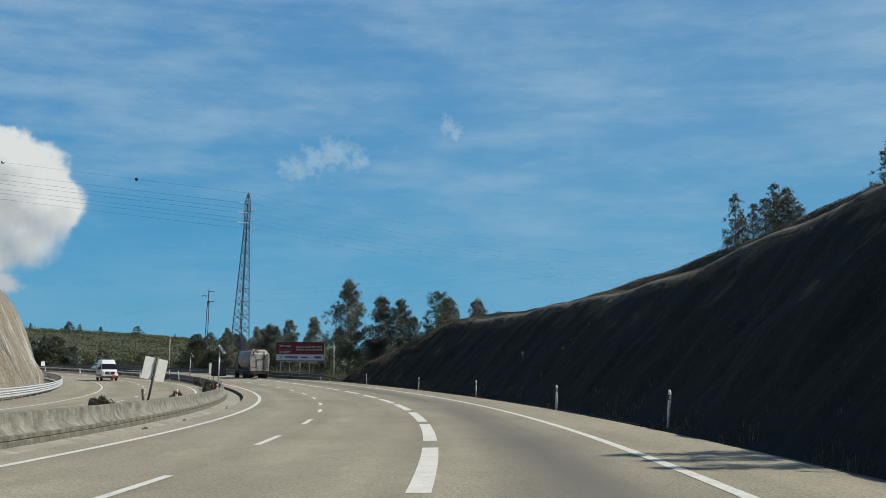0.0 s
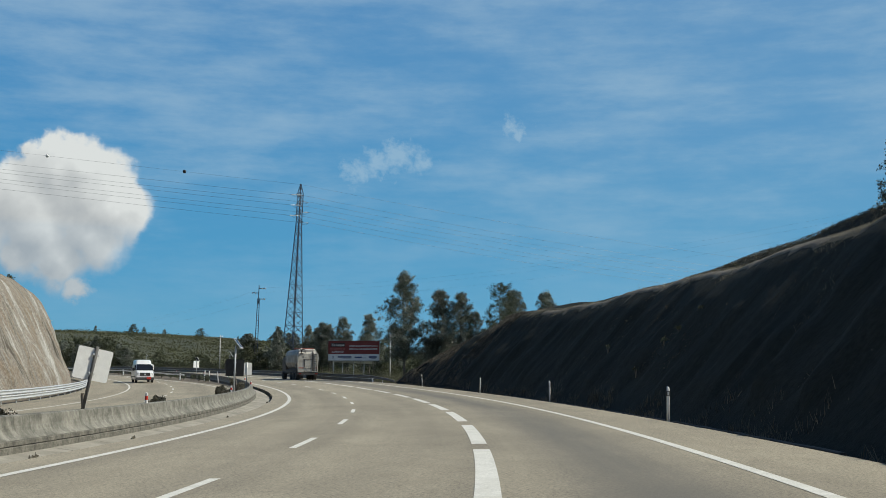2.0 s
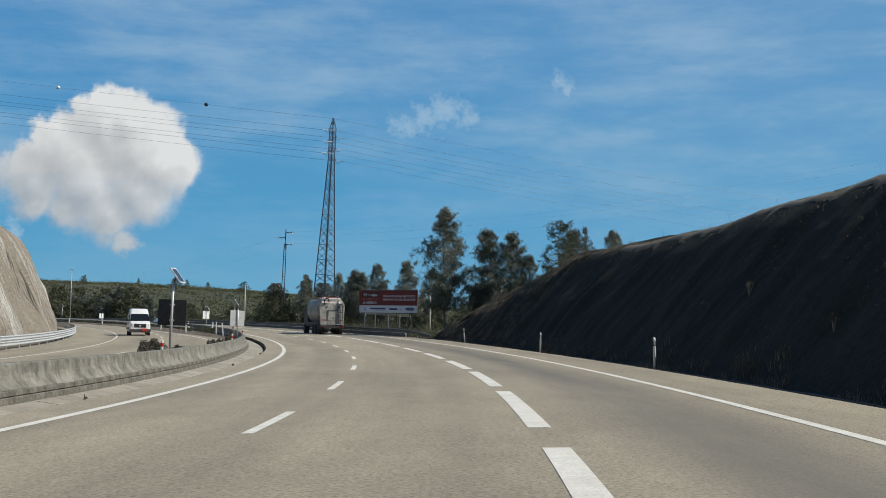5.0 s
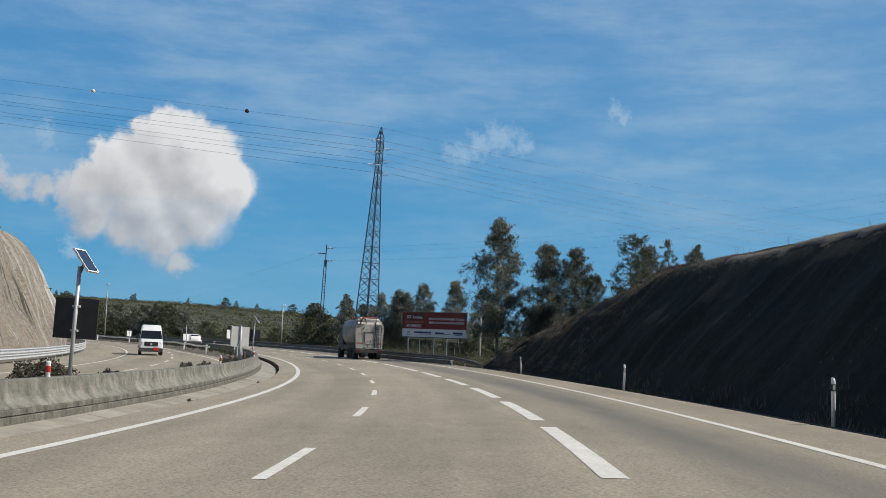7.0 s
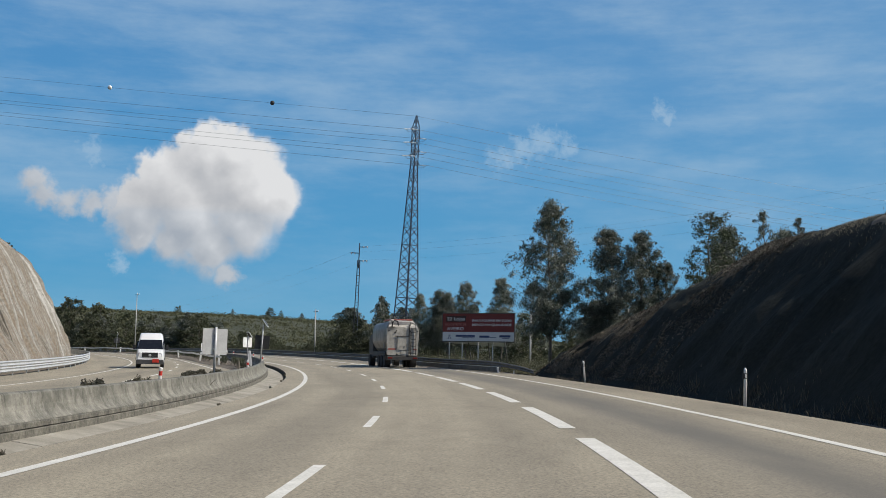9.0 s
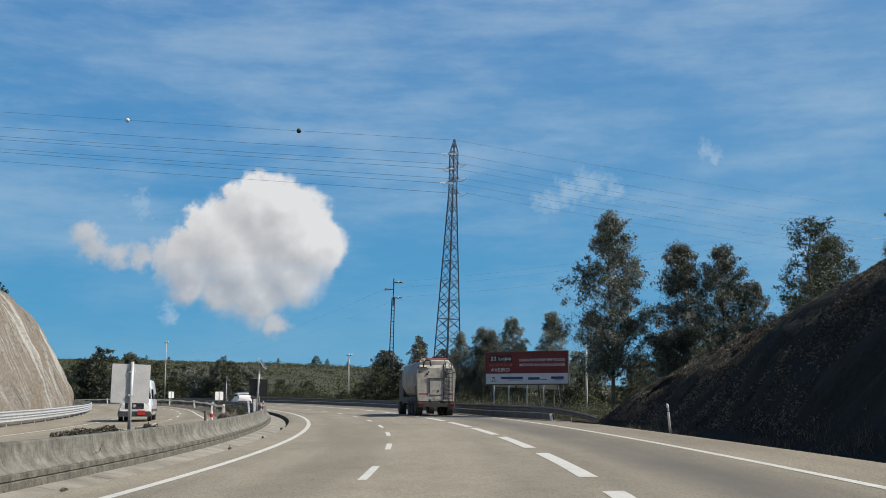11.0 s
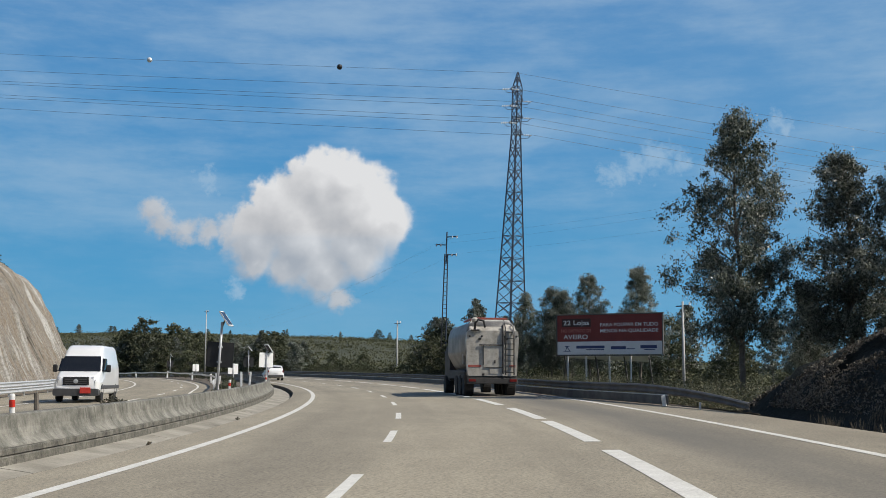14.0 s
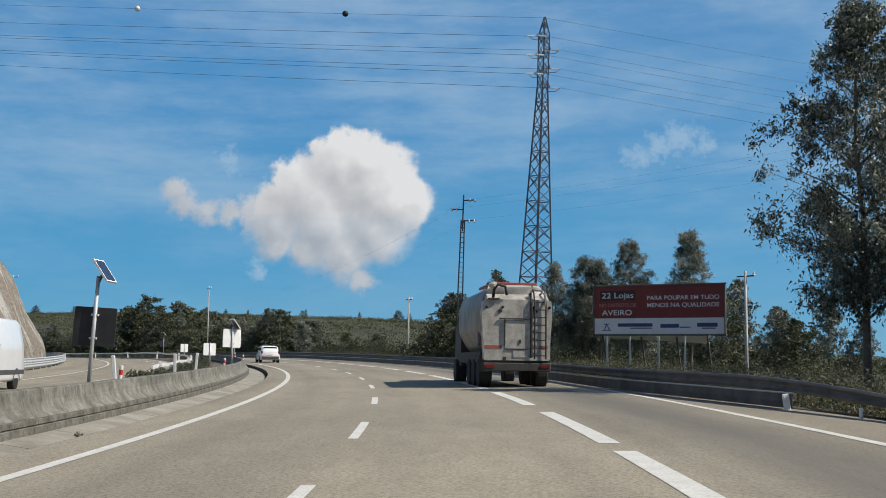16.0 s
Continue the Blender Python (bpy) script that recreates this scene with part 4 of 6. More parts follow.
median_sign(160.0, -2.6, "pair of white sign plates on a pole", 0.95, 0.85, 1.05, WHITE_PLASTIC, 1.0, 0, 1.6, solar=True, split=True, turn=36)
median_sign(184.0, -4.6, "pair of white sign plates on a pole", 0.95, 0.80, 1.05, WHITE_PLASTIC, 0.0, 0, 1.5, split=True, turn=36, base=0.3)
median_sign(198.0, -2.6, "black square sign board with solar panel on pole", 0.90, 0.84, 1.06, BLACK, 0.0, 0, 2.15, solar=True)
median_sign(228.0, -4.8, "pair of white sign plates on a pole", 0.95, 0.80, 1.05, WHITE_PLASTIC, 0.0, 0, 1.5, split=True, turn=36, base=0.3)
median_sign(262.0, -2.6, "black square sign board with solar panel on pole", 0.90, 0.84, 1.06, BLACK, 0.0, 0, 2.15, solar=True)


def stub(s, u, h, lean):
    ob = thing("wooden_stub", "broken grey post stub behind the barrier", "post", stand(s, u, 0, 0, lean))
    part("post_body", Shape().tube([(0, 0, -0.2), (0.01, 0, h * 0.5), (0, 0.01, h)], [0.06, 0.055, 0.045], 7), BARK, ob)


stub(38.0, -2.9, 1.1, -5)
stub(112.5, -3.1, 1.0, -3)
for k, s in enumerate((135, 144, 149)):
    ob = thing("median_post", "plain white post on the median strip", "post", stand(s, -3.15, 0.0, 0, (k * 5) % 13 - 6), "white posts on the median")
    part("post_body", Shape().box((0, 0, 0.62), (0.10, 0.06, 1.30), 0.015), WHITE_PLASTIC, ob)


# ---- billboard ----
RED_POSTER = surface("red_poster", (0.15, 0.019, 0.018), (0.195, 0.028, 0.024), 0.8, 0.6, 0, 20, 0, 0, 0.15)
WHITE_POSTER = surface("white_poster", (0.62, 0.63, 0.65), (0.74, 0.75, 0.76), 0.8, 0.6, 0, 20, 0, 0, 0.12)
DARK_POSTER = surface("dark_poster", (0.035, 0.012, 0.012), (0.05, 0.02, 0.018), 2, 0.6)
INK_BLUE = surface("blue_ink", (0.03, 0.05, 0.14), (0.05, 0.07, 0.18), 4, 0.6)
FAINT_RED = surface("faded_red_ink", (0.40, 0.15, 0.13), (0.46, 0.18, 0.15), 4, 0.6)


def lettering(text, size, material, parent, x, z, y, width=None):
    """Flat letters facing -y; width squeezes the line to that many metres."""
    cu = bpy.data.curves.new("lettering", "FONT")
    cu.body, cu.size, cu.extrude, cu.offset = text, size, 0.004, 0.008 * size
    ob = bpy.data.objects.new("lettering", cu)
    scene.collection.objects.link(ob)
    me = bpy.data.meshes.new_from_object(ob.evaluated_get(bpy.context.evaluated_depsgraph_get()))
    bpy.data.objects.remove(ob)
    xs = [v.co.x for v in me.vertices]
    k = width / (max(xs) - min(xs)) if width else 1.0
    me.transform(Matrix.Diagonal((k, 1, 1, 1)) @ Matrix.Translation((-min(xs), 0, 0)))
    bm = bmesh.new()
    bm.from_mesh(me)
    seen, islands = set(), []
    for v in bm.verts:
        if v in seen:
            continue
        stack, isle = [v], []
        seen.add(v)
        while stack:
            q = stack.pop()
            isle.append(q)
            for e in q.link_edges:
                o = e.other_vert(q)
                if o not in seen:
                    seen.add(o)
                    stack.append(o)
        islands.append(isle)
    for isle in islands:
        at = {v: i for i, v in enumerate(isle)}
        sh = Shape()
        sh.v = [tuple(v.co) for v in isle]
        sh.f = [tuple(at[v] for v in f.verts) for f in bm.faces if f.verts[0] in at]
        part("letter", sh, material, parent, m=Matrix.Translation((x, y, z)) @ pose(0, 0, 0, 90, 0, 0))
    bm.free()


def billboard():
    a, b = Vector((-30.22, 183.41, 0)), Vector((-22.71, 182.27, 0))
    d = b - a
    w, h = d.length, 2.82
    low = 2.86
    ob = thing("billboard", "red and white roadside advertising billboard on steel legs", "billboard", Matrix.Translation(a) @ pose(0, 0, 0, 0, 0, math.degrees(math.atan2(d.y, d.x))))
    frame_ = Shape()
    for z in (low, low + h):
        frame_.box((w / 2, 0.05, z), (w + 0.16, 0.16, 0.08), 0.01)
    for x in (0, w):
        frame_.box((x, 0.05, low + h / 2), (0.08, 0.16, h), 0.01)
    part("panel_frame", frame_, DULL_SHADED_STEEL, ob)
    poster = part("poster", Shape().box((w / 2, 0.06, low + h * 0.665), (w - 0.08, 0.08, h * 0.65)), RED_POSTER, ob, "dark red poster field")
    part("poster_strip", Shape().box((w / 2, 0.06, low + h * 0.18), (w - 0.08, 0.08, h * 0.315)), WHITE_POSTER, ob, "white strip along the bottom")
    part("dark_box", Shape().box((w * 0.19, 0.012, low + h * 0.80), (w * 0.28, 0.02, h * 0.20)), DARK_POSTER, ob)
    lettering("22 Lojas", 0.46, WHITE_POSTER, poster, w * 0.065, low + h * 0.745, 0.0, w * 0.25)
    lettering("NO DISTRITO DE", 0.30, FAINT_RED, poster, w * 0.045, low + h * 0.565, 0.014, w * 0.29)
    lettering("AVEIRO", 0.44, WHITE_POSTER, poster, w * 0.065, low + h * 0.40, 0.014, w * 0.235)
    lettering("PARA POUPAR EM TUDO", 0.34, WHITE_POSTER, poster, w * 0.42, low + h * 0.70, 0.014, w * 0.54)
    lettering("MENOS NA QUALIDADE", 0.34, WHITE_POSTER, poster, w * 0.42, low + h * 0.555, 0.014, w * 0.54)
    z = low + h * 0.18
    part("emblem", Shape().box((w * 0.10, 0.014, z + 0.12), (0.34, 0.01, 0.05)).beam((w * 0.085, 0.014, z - 0.20), (w * 0.10, 0.014, z + 0.10), 0.04).beam((w * 0.125, 0.014, z - 0.20), (w * 0.10, 0.014, z + 0.10), 0.04).box((w * 0.10, 0.014, z - 0.24), (0.55, 0.01, 0.03)), INK_BLUE, ob)
    part("brand_bar", Shape().box((w * 0.325, 0.014, z + 0.06), (w * 0.27, 0.01, 0.19)).box((w * 0.37, 0.014, z - 0.12), (w * 0.17, 0.01, 0.06)), INK_BLUE, ob, "dark blue brand block")
    part("brand_bar", Shape().box((w * 0.59, 0.014, z), (w * 0.14, 0.01, 0.21)).box((w * 0.705, 0.014, z - 0.08), (w * 0.08, 0.01, 0.06)), INK_BLUE, ob, "dark blue brand block")
    part("brand_bar", Shape().box((w * 0.87, 0.014, z + 0.05), (w * 0.15, 0.01, 0.22)).box((w * 0.88, 0.014, z - 0.14), (w * 0.10, 0.01, 0.06)), INK_BLUE, ob, "dark blue brand block")
    for x in (0.10, 0.28, 0.50, 0.70):
        part("leg", Shape().box((w * x, 0.12, low / 2 - 0.4), (0.10, 0.12, low + 0.8), 0.01), GALVANISED, ob)
    for x in (0.06, 0.36, 0.63, 0.86):
        part("rear_leg", Shape().beam((w * x, 1.7, -0.6), (w * x, 0.15, low + 0.3), 0.09), DULL_SHADED_STEEL, ob)
    part("walkway", Shape().add([(w * 0.09, 0.2, low - 0.03), (w * 0.86, 0.2, low - 0.05), (w * 0.86, 0.75, low - 0.42), (w * 0.09, 0.75, low - 0.12), (w * 0.09, 0.2, low - 0.06), (w * 0.86, 0.2, low - 0.08), (w * 0.86, 0.75, low - 0.46), (w * 0.09, 0.75, low - 0.16)], [(0, 1, 2, 3), (7, 6, 5, 4), (0, 4, 5, 1), (1, 5, 6, 2), (2, 6, 7, 3), (3, 7, 4, 0)]), WHITE_POSTER, ob, "loose pale sheet under the panel")


billboard()


# ---- poles, pylon and power lines ----
def lattice(ob, name, pts_at, z0, z1, n, w):
    """Bracing between two legs given as functions of height."""
    sh = Shape()
    for i in range(n):
        za, zb = z0 + (z1 - z0) * i / n, z0 + (z1 - z0) * (i + 1) / n
        a0, b0, a1, b1 = pts_at(za, 0), pts_at(za, 1), pts_at(zb, 0), pts_at(zb, 1)
        sh.beam(a0, b1, w).beam(b0, a1, w) if i % 2 == 0 else sh.beam(a0, b1, w)
        if i % 2 == 0:
            sh.beam(a1, b1, w)
    part(name, sh, PYLON_STEEL, ob)


PYLON = Vector((-44.02, 224.72, 0.0))


def pylon():
    h = 34.6
    ob = thing("electricity_pylon", "tall dark steel lattice electricity pylon with short cross arms", "pylon", Matrix.Translation(PYLON + Vector((-1.15, 0, 0.6))) @ pose(0, 0, 0, 0, 1.9, 0) @ pose(0, 0, 0, 0, 0, 62))

    def half(z):
        return 1.42 + (0.36 - 1.42) * min(z / 27.5, 1.0) if z < 32.8 else 0.38 * (1 - (z - 32.8) / 2.0)

    corners = [(-1, -1), (1, -1), (1, 1), (-1, 1)]

    def leg(k):
        return lambda z: (corners[k][0] * half(z), corners[k][1] * half(z), z)
    for k in range(4):
        f = leg(k)
        sh = Shape()
        for za, zb in ((-0.8, 27.5), (27.5, 32.8), (32.8, h)):
            sh.beam(f(za), f(zb), 0.15 if za < 27 else 0.10)
        part("leg", sh, PYLON_STEEL, ob)
    for k in range(4):
        f, g = leg(k), leg((k + 1) % 4)
        lattice(ob, "bracing", lambda z, i: (f(z), g(z))[i], 0.3, 27.3, 22, 0.065)
        lattice(ob, "upper_bracing", lambda z, i: (f(z), g(z))[i], 27.3, 34.0, 9, 0.055)
    for z, reach, side in ((32.5, 1.1, -1), (31.5, 1.0, 1), (30.6, 1.15, -1), (29.6, 1.05, 1), (28.7, 1.2, -1), (27.7, 1.1, 1)):
        sh = Shape()
        tip = (side * reach, 0, z)
        for y in (-0.5, 0.5):
            sh.beam((side * 0.3, y * 0.7, z), tip, 0.08).beam((side * 0.3, y * 0.7, z + 0.5), tip, 0.07)
        arm = part("cross_arm", sh, PYLON_STEEL, ob)
        for way in (radians(118), radians(-35)):
            ins = Shape().tube([(side * reach, 0, z), (side * reach + 0.95 * math.cos(way), 0.95 * math.sin(way), z)], 0.03, 6)
            for i in range(4):
                d = 0.15 + 0.20 * i
                ins.lathe([(0.03, 0), (0.11, 0.03), (0.11, 0.07), (0.03, 0.10)], 8, Matrix.Translation((side * reach + d * math.cos(way), d * math.sin(way), z)) @ pose(0, 0, 0, 0, 90, math.degrees(way)))
            part("insulator", ins, WHITE_PLASTIC, arm, "pale glass insulator string")
    return h


pylon()
WIRE = surface("wire", (0.10, 0.11, 0.12), (0.15, 0.16, 0.17), 1, 0.5, 0.6, 5, 0, 0)


def span(a, b, sag, n=26):
    a, b = Vector(a), Vector(b)
    return [a.lerp(b, k / n) - Vector((0, 0, sag * 4 * (k / n) * (1 - k / n))) for k in range(n + 1)]


line = thing("power_line", "dark overhead power cables with round warning balls", "power line")
LEFT, RIGHT = Vector((-420.0, 245.0, 92.0)), Vector((210.0, 362.0, 26.0))
top = PYLON + Vector((0, 0, 35.1))
earth = part("earth_wire", Shape().tube(span(top, LEFT, 2), 0.014, 5), WIRE, line)
part("earth_wire", Shape().tube(span(top, RIGHT, 7), 0.013, 5), WIRE, line)
for z, reach in ((33.1, -1.1), (32.1, 1.0), (31.2, -1.15), (30.2, 1.05), (29.3, -1.2), (28.3, 1.1)):
    tip = PYLON + Vector((reach * math.cos(radians(62)), reach * math.sin(radians(62)), z))
    part("cable", Shape().tube(span(tip + Vector((-0.8, 0, 0)), LEFT + Vector((0, reach * 3, z - 36)), 2.5), 0.017, 5), WIRE, line)
    part("cable", Shape().tube(span(tip + Vector((0.7, 0.4, 0)), RIGHT + Vector((0, reach * 3, z - 36)), 7.5), 0.015, 5), WIRE, line)
    part("jumper", Shape().tube([tip + Vector((-0.8, 0, 0)), tip + Vector((-0.4, 0, -0.4)), tip + Vector((0.3, 0.15, -0.4)), tip + Vector((0.7, 0.4, 0))], 0.028, 5), WIRE, line)
for p, material in (((-66.2, 227.9, 38.5), RED_REFLECTOR), ((-93.4, 226.7, 42.0), WHITE_PLASTIC), ((-119.0, 227.5, 45.9), RED_REFLECTOR)):
    k = (top.x - p[0]) / (top.x - LEFT.x)
    c = top.lerp(LEFT, k) - Vector((0, 0, 2 * 4 * k * (1 - k)))
    bm = bmesh.new()
    bmesh.ops.create_icosphere(bm, subdivisions=3, radius=0.33, matrix=Matrix.Translation(c))
    me = bpy.data.meshes.new("warning_ball")
    bm.to_mesh(me)
    bm.free()
    me.materials.append(BLACK if material is RED_REFLECTOR else material)
    me.shade_smooth()
    part("warning_ball", me, None, earth)


def lattice_pole():
    p = Vector((-48.08, 211.85, 0.4))
    ob = thing("lattice_pole", "slim ladder-like lattice pole carrying three brackets", "utility pole", Matrix.Translation(p + Vector((-0.27, 0, 0))) @ pose(0, 0, 0, 0, 1.6, 0))
    h = 13.2
    for x in (-1, 1):
        part("upright", Shape().beam((x * 0.30, 0, -0.8), (x * 0.15, 0, h), 0.11, 0.09), PYLON_STEEL if x > 0 else DULL_SHADED_STEEL, ob)
    for k in range(30):
        z = 0.4 + h * k / 30.5
        w = 0.30 - 0.15 * z / h
        part("rung", Shape().beam((-w, 0, z), (w, 0, z), 0.10, 0.05), DULL_SHADED_STEEL, ob)
    part("mast", Shape().tube([(0, 0, h - 1.0), (0, 0, 15.4)], 0.07, 8), PYLON_STEEL, ob)
    for z, side in ((14.9, 1), (14.1, -1), (13.1, 1)):
        arm = part("bracket", Shape().beam((0, 0, z), (side * 1.15, 0, z + 0.05), 0.10), PYLON_STEEL, ob)
        for x in (0.6, 1.05):
            part("insulator", Shape().lathe([(0.04, -0.16), (0.10, -0.10), (0.06, -0.05), (0.10, 0.0), (0.04, 0.12)], 8, Matrix.Translation((side * x, 0, z + 0.02))), WHITE_PLASTIC, arm)


lattice_pole()
low_line = thing("local_power_line", "thin low overhead wires between utility poles", "power line")
for z, dx in ((15.4, 1.1), (14.6, -1.1), (13.6, 1.1)):
    part("cable", Shape().tube(span((-48.08 + dx, 211.85, z), (60.0, 150.0, z + 9), 3.0), 0.0035, 5), WIRE, low_line)
    part("cable", Shape().tube(span((-48.08 + dx, 211.85, z), (-150.0, 330.0, z - 2), 3.0), 0.0035, 5), WIRE, low_line)


def utility_pole(x, y, z0, z1, arm=0.5):
    ob = thing("utility_pole", "plain pale concrete utility pole", "utility pole", pose(x, y, z0))
    h = z1 - z0
    part("shaft", Shape().tube([(0, 0, -0.8), (0, 0, h)], [0.12, 0.075], 10), WHITE_POLE, ob, smooth=True)
    part("arm", Shape().beam((-arm, 0, h - 0.35), (arm, 0, h - 0.30), 0.08), PYLON_STEEL, ob)
    part("insulator", Shape().lathe([(0.04, 0), (0.09, 0.06), (0.05, 0.12), (0.08, 0.18), (0.03, 0.24)], 8, Matrix.Translation((arm, 0, h - 0.3))), WHITE_PLASTIC, ob)


WHITE_POLE = surface("pale_concrete_pole", (0.42, 0.41, 0.39), (0.56, 0.55, 0.52), 1, 0.8, 0, 12, 0, 0)
utility_pole(-59.09, 227.38, 0.9, 7.9, 0.35)
utility_pole(-22.2, 189.3, -0.4, 6.9, 0.5)
utility_pole(-139.0, 262.0, 2.0, 14.0, 0.9)
utility_pole(-118.0, 285.0, 2.0, 13.5, 0.4)


# ---- vehicles ----
CREAM = surface("cream_paint", (0.30, 0.28, 0.24), (0.60, 0.565, 0.50), 2.6, 0.5, 0, 18, 0, 0, 0.25, 0.2)
TANK_GREY = surface("dusty_tank_metal", (0.15, 0.145, 0.135), (0.33, 0.32, 0.30), 1.0, 0.5, 0.35, 18, 0, 0, 0.3)
RUST_RED = surface("rust_red_paint", (0.30, 0.07, 0.05), (0.40, 0.11, 0.08), 2, 0.6)
CHASSIS = surface("chassis_dark", (0.03, 0.03, 0.03), (0.06, 0.055, 0.05), 3, 0.7)
VAN_WHITE = surface("van_white", (0.74, 0.74, 0.73), (0.80, 0.80, 0.79), 1, 0.3, 0, 10, 0, 0, 0.06, 0.6)
GLASS = surface("dark_vehicle_glass", (0.008, 0.009, 0.010), (0.014, 0.015, 0.016), 2, 0.08, 0, 10, 0, 0, 0.1, 0.5)
LAMP_CLEAR = surface("headlamp_lens", (0.55, 0.56, 0.57), (0.70, 0.70, 0.70), 8, 0.12, 0.3, 30, 0, 0)
LAMP_RED = surface("tail_lamp_lens", (0.14, 0.012, 0.010), (0.20, 0.02, 0.016), 8, 0.25)
CLADDING = surface("grey_cladding", (0.05, 0.05, 0.052), (0.075, 0.075, 0.075), 4, 0.65)


def wheel(parent, x, y, r, w, side):
    m = Matrix.Translation((x, y, r)) @ pose(0, 0, 0, 0, 90, 0)
    tyre = part("wheel", Shape().lathe([(r * 0.55, -w / 2), (r * 0.92, -w / 2), (r, -w / 2 + 0.04), (r, w / 2 - 0.04), (r * 0.92, w / 2), (r * 0.55, w / 2)], 28), RUBBER, parent, m=m, smooth=False)
    part("rim", Shape().lathe([(r * 0.56, -w * 0.3), (r * 0.56, side * w * 0.30), (r * 0.25, side * w * 0.22), (r * 0.18, side * w * 0.42), (0.02, side * w * 0.42)], 18), DULL_SHADED_STEEL, tyre)
    return tyre


def rounded(pts, r, n=3):
    """Rounds the corners of a closed outline."""
    out = []
    m = len(pts)
    for i in range(m):
        p, a, b = Vector(pts[i]), Vector(pts[i - 1]), Vector(pts[(i + 1) % m])
        da, db = (a - p), (b - p)
        ra, rb = min(r, da.length * 0.45), min(r, db.length * 0.45)
        p0, p1 = p + da.normalized() * ra, p + db.normalized() * rb
        for k in range(n + 1):
            t = k / n
            out.append(tuple(p0 * (1 - t) ** 2 + p * 2 * t * (1 - t) + p1 * t * t))
    return out


def tank_truck():
    ob = thing("tank_truck", "dusty cream bulk tank truck with rear ladder on the road", "truck", stand(145.5, 8.5, 0.0, 1.5))
    outline = rounded([(-0.55, 1.05), (-0.95, 1.45), (-1.27, 2.05), (-1.27, 2.95), (-1.12, 3.42), (-0.80, 3.58), (0.80, 3.58), (1.12, 3.42), (1.27, 2.95), (1.27, 2.05), (0.95, 1.45), (0.55, 1.05)], 0.12)
    part("tank", Shape().loft([[(x * k, y, 2.25 + (z - 2.25) * k) for x, z in outline] for y, k in ((0.30, 0.97), (0.42, 1.0), (3.0, 1.0), (6.6, 1.0), (6.9, 0.95))]), TANK_GREY, ob, "dusty grey tank", smooth=True)
    back = rounded([(-1.18, 0.95), (-1.20, 1.7), (-1.27, 2.55), (-1.24, 3.05), (-1.05, 3.10), (1.05, 3.10), (1.24, 3.05), (1.27, 2.55), (1.20, 1.7), (1.18, 0.95)], 0.08)
    part("rear_plate", Shape().loft([[(x, y, z) for x, z in back] for y in (0.0, 0.06, 0.45)]), CREAM, ob, "cream rear plate")
    part("top_slope", Shape().add([(-1.16, 0.02, 3.08), (1.16, 0.02, 3.08), (0.92, 0.75, 3.66), (-0.92, 0.75, 3.66), (-1.16, 0.40, 3.02), (1.16, 0.40, 3.02), (0.92, 0.95, 3.55), (-0.92, 0.95, 3.55)], [(0, 1, 2, 3), (4, 7, 6, 5), (0, 4, 5, 1), (2, 6, 7, 3), (1, 5, 6, 2), (0, 3, 7, 4)]), CREAM, ob)
    part("hatch_rail", Shape().box((0.05, 0.95, 3.72), (1.65, 0.10, 0.10), 0.02).box((-0.75, 2.6, 3.72), (0.10, 3.2, 0.10), 0.02).box((0.85, 2.6, 3.72), (0.10, 3.2, 0.10), 0.02), RUST_RED, ob, "rust red top rail")
    for y in (1.8, 3.4, 5.0):
        part("hatch", Shape().lathe([(0.36, 3.5), (0.38, 3.66), (0.30, 3.72), (0.05, 3.75)], 18, Matrix.Translation((0, y, 0))), TANK_GREY, ob)
    spout = part("discharge_pipe", Shape().tube([(-0.85, 0.10, 3.15), (-0.85, -0.12, 3.45), (-0.72, -0.16, 3.62), (-0.45, -0.12, 3.55), (-0.38, -0.06, 3.25)], 0.055, 8), CHASSIS, ob, smooth=True)
    part("valve", Shape().lathe([(0.12, 0), (0.17, 0.05), (0.17, 0.14), (0.08, 0.22)], 12, Matrix.Translation((-0.86, -0.02, 3.50))), CREAM, spout)
    part("flange", Shape().box((-0.85, -0.05, 3.12), (0.42, 0.14, 0.06), 0.015), CHASSIS, spout)
    lad = part("ladder", Shape().tube([(0.62, -0.08, 1.0), (0.62, -0.08, 3.0), (0.62, 0.15, 3.38), (0.62, 0.5, 3.62)], 0.028, 6), CHASSIS, ob)
    part("ladder_rail", Shape().tube([(1.02, -0.08, 1.0), (1.02, -0.08, 3.0), (1.02, 0.15, 3.38), (1.02, 0.5, 3.62)], 0.028, 6), CHASSIS, lad)
    for k in range(8):
        part("rung", Shape().beam((0.62, -0.08, 1.12 + 0.27 * k), (1.02, -0.08, 1.12 + 0.27 * k), 0.035), CHASSIS, lad)
    door = part("service_door", Shape().box((0.02, -0.012, 1.86), (0.92, 0.03, 1.02), 0.012), CREAM, ob, "square panel door")
    part("door_bar", Shape().box((-0.10, -0.05, 2.42), (1.10, 0.06, 0.055), 0.012), CHASSIS, door)
    part("hinge", Shape().box((-0.45, -0.045, 1.95), (0.045, 0.05, 0.95), 0.01), CHASSIS, door)
    part("door_seal", Shape().box((0.47, -0.03, 1.86), (0.025, 0.03, 1.02), 0.006).box((0.02, -0.03, 1.36), (0.92, 0.03, 0.025), 0.006), CHASSIS, door)
    part("door_latch", Shape().box((0.10, -0.04, 1.62), (0.08, 0.04, 0.14), 0.01), CHASSIS, door)
    for side in (-1, 1):
        part("side_skirt", Shape().box((side * 1.16, 3.9, 1.05), (0.06, 6.0, 0.42), 0.02), CHASSIS, ob, "dark side skirt")
    part("lower_panel", Shape().box((0.15, -0.01, 1.18), (0.60, 0.025, 0.26), 0.01), CREAM, ob)
